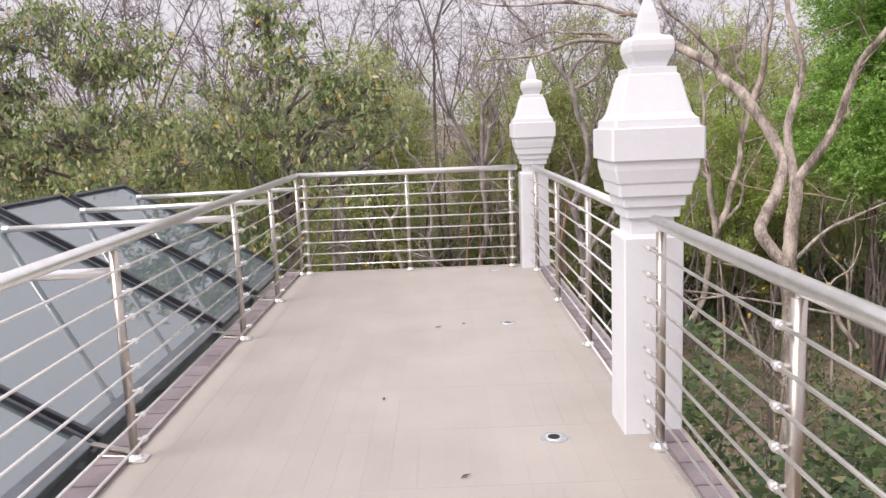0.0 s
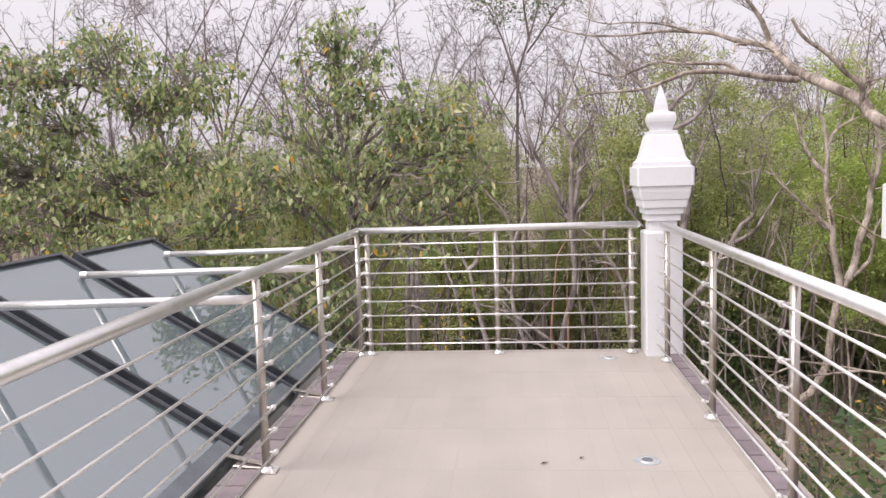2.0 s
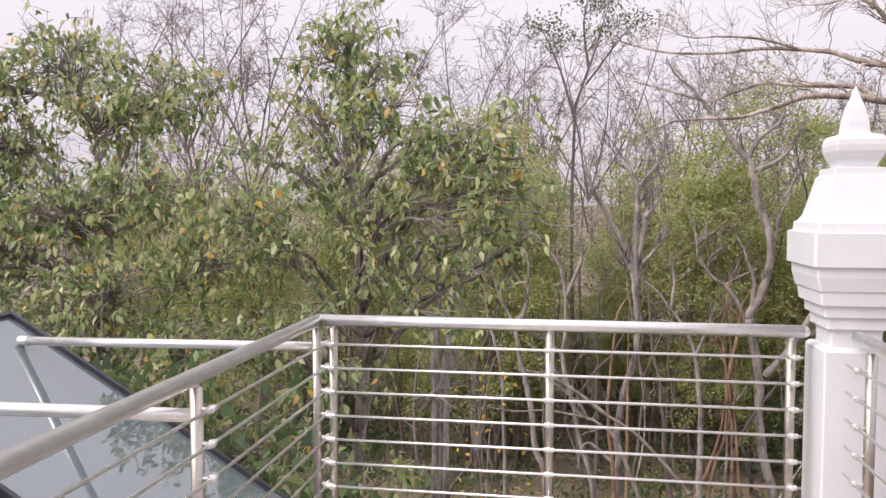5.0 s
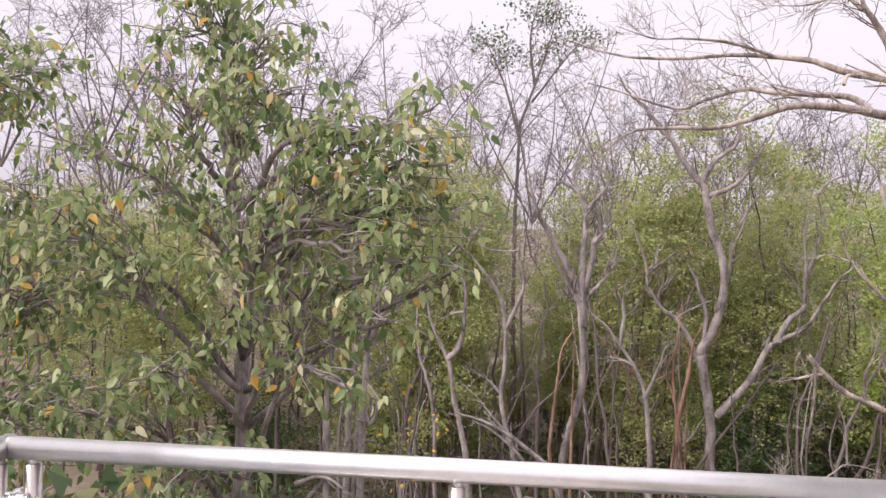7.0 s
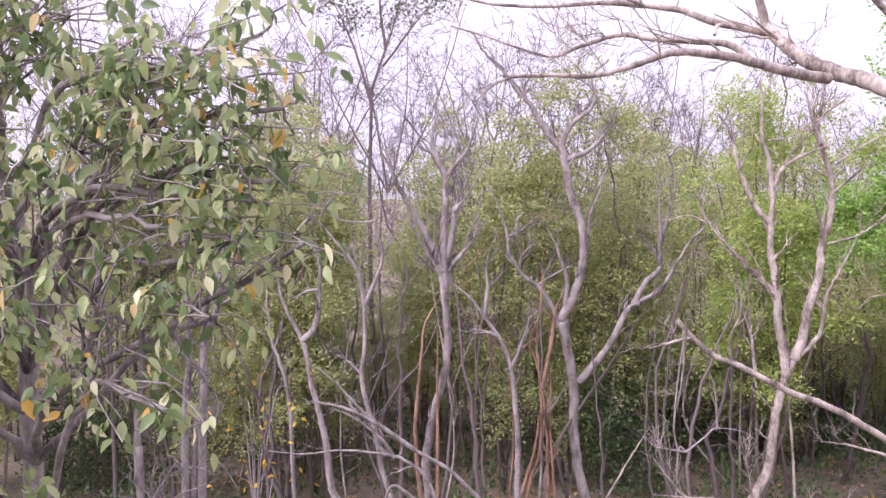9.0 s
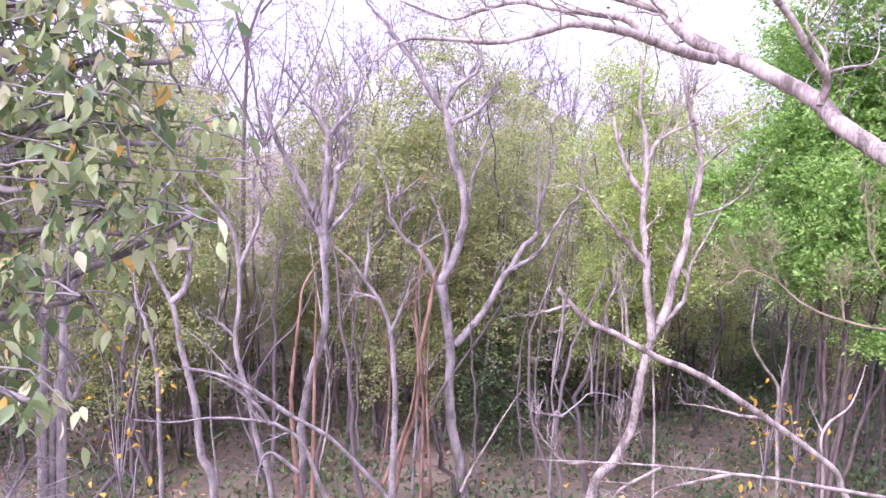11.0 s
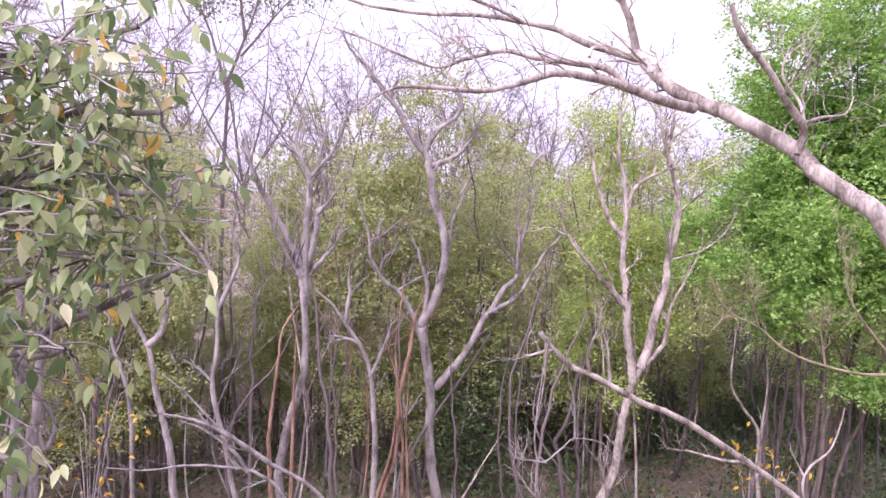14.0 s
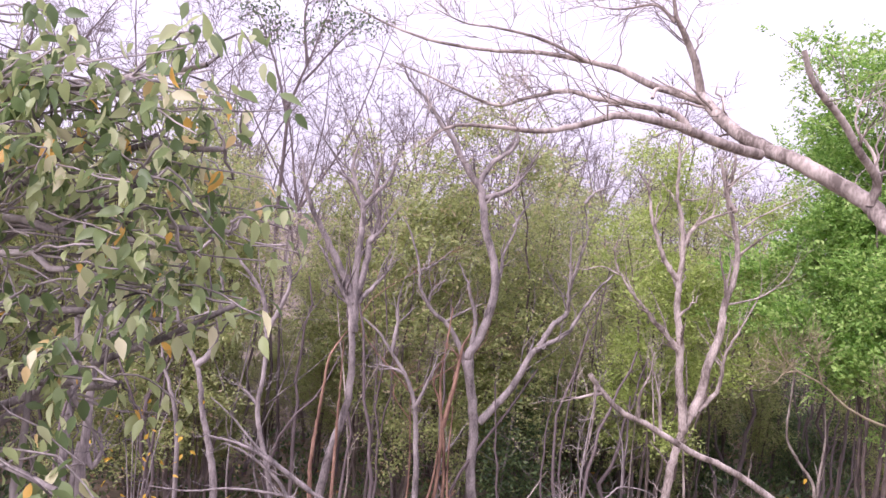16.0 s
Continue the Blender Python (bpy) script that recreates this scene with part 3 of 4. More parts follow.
leafy_tree("leafy_tree", (-5.4, 13.0, -6.4), [(-5.4, 13.0, -6.4), (-5.3, 12.9, -2.5), (-5.5, 12.7, 0.4), (-5.2, 12.5, 2.4)],
           [(-4.4, 12.2, 2.75, 0.75), (-5.1, 12.3, 2.6, 0.8), (-5.9, 12.4, 3.2, 0.8), (-6.6, 12.4, 2.2, 0.9), (-5.5, 12.0, 1.5, 0.9), (-4.4, 11.8, 1.7, 0.8), (-3.6, 11.7, 1.0, 0.75),
            (-6.5, 12.0, 1.1, 0.9), (-4.7, 11.5, 0.7, 0.9), (-5.8, 11.5, 0.2, 0.9), (-3.7, 11.3, 0.1, 0.8), (-4.8, 11.3, -0.5, 0.9), (-7.4, 12.4, 1.6, 1.0), (-6.9, 11.8, 0.0, 1.0), (-3.4, 11.4, -0.9, 0.9), (-7.2, 12.3, 2.9, 0.9), (-8.2, 12.2, 2.0, 1.0), (-8.0, 11.6, 0.7, 1.0), (-6.0, 11.0, -0.9, 1.0), (-4.4, 10.9, -1.2, 0.9)],
           140, 0.108, "spreading tree with dense green and yellowing leaves")

# ---- the large bare tree with the long limb ----
# each limb: its radius at both ends, and its guide points
big = [
    (0.165, 0.12, [(5.55, 11.7, -6.4), (5.4, 11.7, -4.66), (5.43, 11.7, -3.5), (5.42, 11.7, -2.02), (5.34, 11.7, -0.87)]),
    (0.095, 0.09, [(5.37, 11.7, -0.96), (5.09, 11.84, -0.57), (5.01, 11.98, -0.35), (5.13, 12.12, -0.17), (5.38, 12.26, 0.2), (5.55, 12.4, 0.63)]),
    (0.105, 0.09, [(5.34, 11.7, -0.87), (5.38, 11.73, -0.27), (5.45, 11.77, 0.2), (5.45, 11.8, 0.45)]),
    (0.075, 0.03, [(5.45, 11.8, 0.41), (5.67, 11.7, 0.74), (5.93, 11.6, 1.23), (6.06, 11.5, 1.79), (6.15, 11.4, 2.13), (6.47, 11.3, 2.57), (6.88, 11.2, 3.33)]),
    (0.07, 0.03, [(5.44, 11.8, 0.39), (5.34, 11.87, 1.17), (5.49, 11.93, 1.67), (5.59, 12, 2.08), (5.52, 12.07, 2.5), (5.41, 12.13, 2.92), (5.34, 12.2, 3.59)]),
    (0.09, 0.07, [(5.55, 12.4, 0.63), (5.41, 12.6, 1.07), (5.05, 12.73, 1.66), (5.02, 12.98, 1.81), (4.86, 13.24, 2.02), (4.82, 13.49, 2.23), (4.57, 13.74, 2.44), (4.36, 13.99, 2.61), (4.35, 14.25, 2.69), (4.18, 14.5, 2.84)]),
    (0.06, 0.02, [(5.14, 12.73, 1.6), (5.28, 12.67, 2.05), (5.29, 12.62, 2.48), (5.34, 12.56, 2.9), (5.34, 12.5, 3.65)]),
    (0.078, 0.055, [(4.29, 14.35, 2.75), (4.27, 14.63, 2.86), (4.16, 14.92, 3.09), (4.09, 15.2, 3.35)]),
    (0.05, 0.012, [(4.12, 15.2, 3.29), (3.96, 15.15, 3.68), (3.77, 15.1, 3.94), (3.62, 15.05, 4.14), (3.51, 15, 4.58)]),
    (0.048, 0.008, [(4.12, 15.2, 3.28), (3.98, 15.36, 3.35), (3.65, 15.51, 3.45), (3.37, 15.67, 3.6), (3.02, 15.82, 3.68), (2.53, 15.98, 3.74), (2.04, 16.13, 3.73), (1.41, 16.29, 3.77), (0.91, 16.44, 3.9), (0.39, 16.6, 4.12)]),
    (0.055, 0.007, [(4.19, 14.2, 2.64), (3.79, 14.1, 2.67), (3.43, 14, 2.72), (3.14, 13.9, 2.76), (2.7, 13.8, 2.78), (2.44, 13.7, 2.75), (2.1, 13.6, 2.63), (1.73, 13.5, 2.52), (1.32, 13.4, 2.5), (0.94, 13.3, 2.45), (0.68, 13.2, 2.26)]),
    (0.035, 0.006, [(3.26, 13.9, 2.74), (3.1, 13.95, 2.88), (2.73, 14, 2.92), (2.42, 14.05, 2.94), (2.12, 14.1, 2.98), (1.78, 14.15, 2.88), (1.49, 14.2, 2.8), (0.92, 14.25, 2.98), (0.62, 14.3, 3.07)]),
    (0.022, 0.004, [(3.01, 15.8, 3.67), (2.44, 15.75, 3.83), (1.9, 15.7, 3.87), (1.51, 15.65, 3.86), (1.06, 15.6, 3.99)]),
    (0.02, 0.005, [(3.66, 15.1, 4.04), (3.5, 15.27, 4.24), (3.19, 15.43, 4.19), (2.87, 15.6, 4.23)]),
    (0.04, 0.022, [(4.77, 13.4, 2.2), (4.76, 13.34, 2.42), (4.5, 13.28, 2.64), (4.24, 13.22, 2.88), (3.91, 13.16, 3.11), (3.73, 13.1, 3.35)]),
    (0.02, 0.006, [(4.82, 13.4, 2.46), (4.84, 13.5, 2.67), (4.71, 13.6, 2.93), (4.86, 13.7, 3.26)]),
    (0.018, 0.005, [(4.82, 13.4, 2.48), (5.17, 13.57, 2.57), (5.59, 13.73, 2.65), (5.84, 13.9, 2.85)]),
    (0.024, 0.02, [(3.76, 15.3, 3.35), (3.59, 15.25, 3.35), (3.53, 15.2, 3.24)]),
    (0.03, 0.008, [(5.37, 11.7, -0.85), (5.79, 11.53, -0.34), (6.2, 11.37, -0.09), (6.74, 11.2, 0.2)]),
    (0.035, 0.012, [(5.36, 11.7, -2.84), (4.96, 11.63, -2.35), (4.66, 11.57, -1.78), (4.45, 11.5, -1.23)]),
    (0.03, 0.012, [(5.25, 11.7, -3.77), (4.8, 11.6, -3.34), (4.57, 11.5, -2.83), (4.35, 11.4, -2.25)]),
]
BASE = np.array(big[0][2][0])
thing = empty("bare_tree", BASE)
for n, (r0, r1, guide) in enumerate(big):
    tb = Tubes()
    path = smooth_path(np.array(guide) - BASE, 7, r0 * 0.04)
    tb.add(path, r0, r1, 12)
    if n and r0 < 0.08 and n != 17:
        twigs(tb, path, r0 * 0.6, r1 * 0.6, 12 if 7 < n < 14 else 6, 0.95 if n > 2 else 0.5, 2, up=0.35, thin=0.004)
    elif n == 5:
        twigs(tb, path, 0.02, 0.02, 3, 0.5, 2, up=0.5, start=0.3)
    tr = new("limb" if n else "trunk", tb.mesh("limb" if n else "trunk", "pale_bark"))
    tr.parent = thing
tagged(thing, "large pale-barked leafless tree with long arching limbs", "tree")

# ---- bare trees of the wood ----
bare_tree("bare_tree", 22, [[(-0.53, -6.4), (-0.63, -4.68), (-0.84, -4.1), (-0.94, -3.24), (-1.04, -2.7), (-1.18, -2.17), (-1.26, -1.65), (-1.37, -1.19), (-1.61, -0.73), (-1.76, -0.33), (-1.81, 0.07), (-1.77, 0.39)],
          [0.55, (-1.37, -1.19), (-1.17, -0.99), (-1.07, -0.63), (-1.05, -0.22), (-1.03, 0.23), (-1.12, 0.53), (-1.21, 0.76)],
          [0.4, (-1.52, -6.4), (-1.61, -2.68), (-1.79, -1.64), (-1.93, -1.23), (-2.02, -0.53), (-2.04, 0.16)],
          [0.3, (-1.05, -0.22), (-1.26, -0.25), (-1.52, -0.38)]],
          0.135, "grey_bark", "grey broken trunk without leaves", twig=(5, 0.6, 3))
bare_tree("bare_tree", 22, [[(0.56, -6.4), (0.43, -4.78), (0.16, -3.85), (0.02, -3.08), (-0.16, -2.42), (-0.25, -1.89), (-0.18, -1.26), (-0.19, -0.53)],
          [0.6, (-0.19, -0.53), (-0.27, -0.01), (-0.43, 0.34), (-0.72, 0.69), (-1.01, 1.03), (-1.21, 1.17)],
          [0.6, (-0.19, -0.53), (-0.02, -0.17), (0.14, 0.25), (0.14, 0.56), (0.04, 0.96), (0.08, 1.32)],
          [0.4, (-0.25, -1.89), (-0.46, -1.67), (-0.71, -1.51)],
          [0.25, (0.04, 1.09), (-0.24, 1.06), (-0.63, 1.11), (-0.82, 1.24), (-1.15, 1.37), (-1.56, 1.47)],
          [0.4, (-1.21, 1.15), (-1.47, 0.87), (-1.79, 0.51), (-2.02, 0.31)],
          [0.3, (-1.01, 1.16), (-0.82, 1.48), (-0.59, 1.64)]],
          0.095, "grey_bark", "slender forked leafless tree", twig=(7, 0.85, 2))
bare_tree("bare_tree", 21.5, [[(0.95, -6.4), (0.97, -4.61), (1.01, -4.05), (0.95, -3.5), (1.08, -2.65), (1.22, -2.13), (1.34, -1.6), (1.35, -0.98), (1.31, -0.35)],
          [0.55, (1.31, -0.35), (1.24, 0.06), (1.02, 0.46), (0.79, 0.86), (0.56, 1.23)],
          [0.6, (1.27, 0.16), (1.01, 0.77), (0.7, 1.31), (0.4, 1.84), (0.25, 2.31), (0.18, 2.69)],
          [0.65, (1.33, -0.35), (1.32, 0.06), (1.29, 0.67), (1.32, 1.28), (1.33, 1.88), (1.17, 2.27), (1.07, 2.61), (1.2, 3.16)],
          [0.5, (1.34, 0.26), (1.48, 0.98), (1.48, 1.28), (1.64, 1.49), (1.58, 1.89), (1.49, 2.19), (1.56, 2.59), (1.65, 2.99)],
          [0.4, (1.33, 1.93), (1.48, 2.09), (1.77, 2.5), (1.96, 3.02)],
          [0.35, (1.17, 2.27), (0.97, 2.41), (0.78, 2.49)],
          [0.4, (1.37, 0.16), (1.62, 0.47), (1.82, 0.73), (1.93, 1.05)],
          [0.3, (1.5, 1.29), (1.74, 1.6), (1.99, 1.96)]],
          0.15, "grey_bark", "grey leafless tree with many forks", twig=(8, 0.95, 2))
bare_tree("bare_tree", 21.4, [[(2.68, -6.4), (2.69, -4.72), (2.7, -3.8), (2.7, -2.92), (2.62, -2.15), (2.55, -1.61), (2.32, -1.07), (2.05, -0.7), (1.78, -0.34), (1.47, -0.08)],
          [0.4, (2.05, -0.7), (2.1, -0.13), (2.07, 0.28), (2.13, 0.6)],
          [0.4, (2.55, -1.72), (2.68, -1.4), (2.82, -0.97), (2.89, -0.66)],
          [0.35, (2.32, -1.07), (2.06, -0.97), (1.74, -0.91)]],
          0.12, "grey_bark", "curved grey stem leaning into a neighbouring tree", twig=(6, 0.7, 3))
bare_tree("bare_tree", 21.3, [[(0.92, -6.4), (0.88, -4.51), (0.8, -3.74), (0.75, -3.05), (0.74, -2.58), (0.8, -1.96), (0.86, -1.34), (0.92, -0.83), (1.07, -0.53), (1.21, -0.32)],
          [0.6, (1.16, -6.4), (1.16, -3.66), (1.16, -2.49), (1.16, -1.55), (1.16, -0.53)]],
          0.085, "red_bark", "reddish-brown bare leaning stem", twig=(3, 0.5, 2))
bare_tree("bare_tree", 24, [[(5, -6.4), (4.96, -6.07), (4.87, -5.48), (4.63, -4.65), (4.51, -3.57), (4.51, -2.91), (4.43, -2.26), (4.27, -1.47), (4.24, -1.15), (4.46, -0.7), (4.65, -0.06), (4.7, 0.45), (4.6, 1.08), (4.4, 1.57), (4.27, 2.18), (4.19, 2.55), (3.99, 2.78)],
          [0.45, (3.99, 2.78), (3.65, 3.24), (3.45, 3.58), (3.13, 3.91), (2.81, 4.36), (2.44, 4.67), (2.19, 5.1)],
          [0.4, (4.1, 2.64), (4.36, 3.11), (4.67, 3.37), (4.92, 3.7), (4.83, 4.18), (5.2, 4.57)],
          [0.4, (4.29, 2.37), (4.77, 2.58), (5.09, 2.91), (5.39, 3.49)],
          [0.55, (4.61, -2.63), (4.99, -2.2), (5.38, -1.68), (5.69, -1.03), (5.95, -0.83), (6.5, -0.5), (6.82, 0.03), (7.15, 0.57), (7.49, 0.9)],
          [0.42, (5.86, -0.86), (6.14, -0.37), (6.47, -0.04), (6.48, 0.48), (6.68, 1.27), (6.79, 1.8), (6.65, 2.43)],
          [0.25, (6.65, 2.46), (6.94, 2.77), (7.43, 2.93)],
          [0.25, (6.48, 0.48), (6.4, 1.13), (6.3, 1.77)]],
          0.195, "grey_bark", "tall winding leafless tree with spreading limbs", twig=(9, 1.15, 2))
bare_tree("bare_tree", 24.2, [[0.7, (4.39, -1.77), (4.35, -0.99), (4.37, -0.34), (4.21, 0.17), (4.11, 0.48), (3.88, 0.89)],
          [0.6, (4.36, -1.77), (4.06, -0.99), (3.72, -0.48), (3.38, -0.23), (3.05, 0.27), (2.97, 0.77), (2.76, 1.38), (2.57, 1.73)],
          [0.5, (4.63, -0.21), (4.86, 0.69), (4.9, 1.2), (5.14, 1.85), (4.78, 2.34)],
          [0.35, (5.06, 1.78), (5.32, 2.24), (5.51, 2.44)],
          [0.35, (2.97, 0.64), (3.28, 0.78), (3.72, 1.16)],
          [0.35, (3.65, -0.48), (4.03, -0.22), (4.55, 0.04)],
          [0.4, (3.25, -0.1), (3.34, 0.28), (3.61, 0.53)],
          [0.4, (3.78, -6.4), (3.82, -4.94), (3.9, -3.61), (4.15, -3.22), (4.47, -2.7)]],
          0.12, "grey_bark", "stubby crooked limbs round the winding trunk", twig=(7, 0.9, 2))
bare_tree("bare_tree", 23.6, [[(3.16, -6.4), (3.25, -5.74), (3.43, -4.69), (3.64, -4.05), (3.66, -2.78), (3.55, -1.64), (3.64, -0.65), (3.68, -0.03)],
          [0.8, (2.76, -6.4), (2.94, -5.71), (3.29, -4.8), (3.53, -3.92), (3.61, -3.16)],
          [0.7, (3.69, -2.65), (3.87, -1.65), (3.97, -0.9), (4.14, -0.52)],
          [0.6, (3.87, -6.4), (3.84, -5.79), (3.78, -3.42), (3.57, -2.14), (3.4, -1.64), (3.65, -0.9)],
          [0.6, (4.1, -6.4), (4.02, -5.52), (3.86, -3.68), (3.85, -2.15)]],
          0.095, "red_bark", "clump of reddish-brown bare stems", twig=(4, 0.6, 2))
bare_tree("bare_tree", 20, [[(6.05, -6.4), (6.23, -4.42), (6.6, -3.94), (6.92, -3.35), (7.02, -2.7), (7.07, -2.16), (7.21, -1.68), (7.36, -1.33)],
          [0.62, (7.24, -1.63), (7.17, -1.19), (7.05, -0.66), (7, -0.03), (6.89, 0.5), (6.86, 1.01), (6.88, 1.53), (6.8, 2.13), (6.65, 2.58), (6.64, 3.12), (6.58, 3.52)],
          [0.66, (7.36, -1.33), (7.51, -0.98), (7.64, -0.34), (7.82, 0.19), (7.86, 0.72), (8, 1.15), (8.03, 1.78), (7.88, 2.24), (7.76, 2.59), (7.83, 3.11), (7.86, 3.51)],
          [0.35, (7.48, -1.25), (7.85, -0.88), (7.92, -0.45), (7.99, -0.13), (8.31, 0.41), (8.63, 1.06)],
          [0.42, (7.02, -0.24), (6.85, -0.03), (6.48, 0.28), (6.17, 0.59), (5.87, 0.89), (5.69, 1.13)],
          [0.4, (6.85, 1.11), (6.63, 1.31), (6.37, 1.81), (6.23, 2.2), (6.14, 2.6), (5.9, 2.97)],
          [0.34, (6.89, 1.73), (7.04, 2.04), (7.43, 2.27), (7.83, 2.44)],
          [0.4, (7.84, 2.39), (7.64, 2.63), (7.48, 3.08), (7.34, 3.37)]],
          0.155, "pale_bark", "pale leaning leafless tree with a wide fork", twig=(8, 0.95, 2))
bare_tree("bare_tree", 20.1, [[0.6, (7.59, -6.4), (7.55, -4.59), (7.47, -3.2), (7.32, -1.87), (7.3, -1), (7.19, -0.14)],
          [0.35, (5.74, 1.13), (5.6, 1.48), (5.64, 1.78)],
          [0.3, (5.74, 1.1), (5.4, 1.22), (5.08, 1.14), (4.75, 1.2)],
          [0.3, (6.83, 2.52), (7.12, 2.56), (7.4, 2.73)],
          [0.35, (8.07, 2.09), (8.34, 2.31), (8.75, 2.55), (9.17, 2.78), (9.52, 3.12)],
          [0.35, (7.96, 0.71), (8.59, 0.89), (9.06, 1.28), (9.27, 1.72)],
          [0.35, (6.66, 3.23), (6.91, 3.65), (7.11, 4.07)],
          [0.3, (6.74, -1.85), (6.62, -0.99), (6.53, -0.15)]],
          0.066, "pale_bark", "thin pale stems beside the wide fork", twig=(7, 0.85, 2))
bare_tree("fallen_branch", 17, [[(9.39, -3.89), (8.99, -3.35), (8.72, -2.94), (7.58, -2.18), (6.72, -1.65), (6.12, -1.32), (5.64, -1.14), (5.26, -0.96), (4.8, -0.72), (4.44, -0.57), (4.12, -0.29), (3.94, -0.09)],
          [0.35, (4.71, -0.7), (4.66, -0.34), (4.75, -0.02), (4.74, 0.29)],
          [0.35, (5.05, -0.87), (4.99, -0.34), (4.82, 0.13)],
          [0.35, (4.13, -0.33), (3.84, -0.4), (3.56, -0.47)],
          [0.4, (7.47, -2.08), (6.95, -2.01), (6.35, -1.84), (5.97, -1.78)],
          [0.35, (4.04, -0.21), (4.02, -0.64), (3.93, -1.27)]],
          0.085, "pale_bark", "long pale dead branch leaning through the wood", "branch", (7, 0.6, 2), up=0.9)
bare_tree("fallen_branch", 15.5, [[(9.31, -2.91), (8.09, -2.69), (6.84, -2.41), (6.21, -2.28), (5.36, -2.13), (4.56, -2.01), (3.79, -1.92), (3.07, -1.84)],
          [0.6, (5.78, -2.21), (5.21, -2.26), (4.73, -2.31), (4.44, -2.55)],
          [0.5, (3.79, -1.92), (3.5, -1.91), (3.27, -1.68), (3.15, -1.51)],
          [0.5, (4.79, -2.05), (4.27, -2.32), (4.14, -2.6)],
          [0.4, (4.25, -1.98), (4.19, -1.68), (4.09, -1.4)]],
          0.05, "pale_bark", "thin pale dead branch hanging level", "branch", (9, 0.6, 2), up=0.7)
bare_tree("fallen_branch", 16.5, [[(3.77, -2.84), (3.78, -1.72), (3.9, -1.69), (4.13, -1.52), (4.29, -1.41), (4.67, -1.48), (4.85, -1.63)],
          [0.7, (4.29, -1.41), (4.22, -0.91), (4.07, -0.53)],
          [0.6, (3.9, -1.71), (3.46, -1.59), (3.29, -1.47)],
          [0.6, (3.78, -1.72), (3.71, -1.27), (3.81, -0.22), (3.85, 0.07)]],
          0.026, "grey_bark", "crooked pale dead branch above the ground", "branch", (6, 0.5, 2), up=0.5)
bare_tree("fallen_branch", 19, [[(2.1, -3.82), (1.91, -3.57), (1.19, -2.79), (0.59, -2.4), (0.17, -2.07), (-0.23, -1.75), (-0.62, -1.31), (-0.93, -1.04)],
          [0.7, (0.59, -2.4), (0.01, -1.97), (-0.39, -1.74), (-0.7, -1.63), (-1, -1.56)],
          [0.7, (1.22, -3.97), (1.03, -3.51), (0.76, -2.85), (0.43, -2.56), (0.1, -2.45), (-0.54, -2.37), (-1.15, -2.41), (-1.67, -2.34)],
          [0.6, (0.26, -2.51), (0.06, -2.19), (-0.39, -1.83), (-0.7, -1.69)],
          [0.6, (0.69, -3.29), (0.27, -2.94), (0.11, -3.15), (0.07, -3.43)]],
          0.065, "grey_bark", "tangle of grey dead branches against a trunk", "branch", (7, 0.6, 2), up=0.2)
bare_tree("fallen_branch", 23, [[(4.58, -5.7), (4.82, -5.2), (5.18, -4.58), (5.55, -3.96), (5.92, -3.38)]],
          0.06, "pale_bark", "short pale broken stick standing up", "branch", (2, 0.3, 1))
bare_tree("bare_shrub", 14, [[(7.39, -0.2), (6.79, -0.05), (6.26, -0.01), (5.65, 0.13), (5.28, 0.28), (4.98, 0.49), (4.69, 0.61), (4.48, 0.78), (4.39, 1)],
          [0.5, (5.84, 0.09), (5.77, 0.3), (5.71, 0.51)],
          [0.6, (7.05, -0.13), (6.52, 0.32), (6.08, 0.78), (5.96, 1.2), (5.88, 1.55)],
          [0.4, (4.69, 0.61), (4.53, 0.58), (4.44, 0.49)],
          [0.4, (4.98, 0.49), (4.82, 0.72), (4.53, 0.89)]],
          0.03, "bud_bark", "ochre bare branch with budding tips", "shrub", (11, 0.5, 2), up=0.8)
bare_tree("bare_shrub", 22, [[(12.07, -6.4), (11.99, -5.52), (11.82, -4.13), (11.77, -3.32), (11.32, -2.76), (10.97, -2.22), (10.97, -1.44), (10.98, -0.79), (10.86, -0.41)],
          [0.6, (11.87, -4.27), (11.93, -3.32), (12.05, -2.26), (11.94, -1.19)]],
          0.08, "pale_bark", "pale thin winding bare stem", "shrub", (4, 0.5, 2))
bare_tree("bare_shrub", 17.5, [[(9.12, -6.4), (9.07, -3.58), (8.96, -2.58), (9.43, -2.18), (9.61, -1.76), (9.67, -1.47)],
          [0.5, (8.96, -2.58), (8.8, -2.19)]],
          0.05, "pale_bark", "short bent bare stem", "shrub", (3, 0.4, 2))
bare_tree("bare_tree", 22, [[(15.11, -6.4), (14.99, -6.09), (14.75, -3.46), (14.4, -2.05), (13.98, -0.67)],
          [0.7, (12.69, -6.4), (12.56, -5.57), (12.3, -3.89), (12.27, -2.53)],
          [0.7, (13.99, -6.4), (13.87, -5.39), (13.62, -3.96), (13.39, -2.71)]],
          0.07, "dark_bark", "thin dark bare stems in the shade", twig=(4, 0.6, 2))
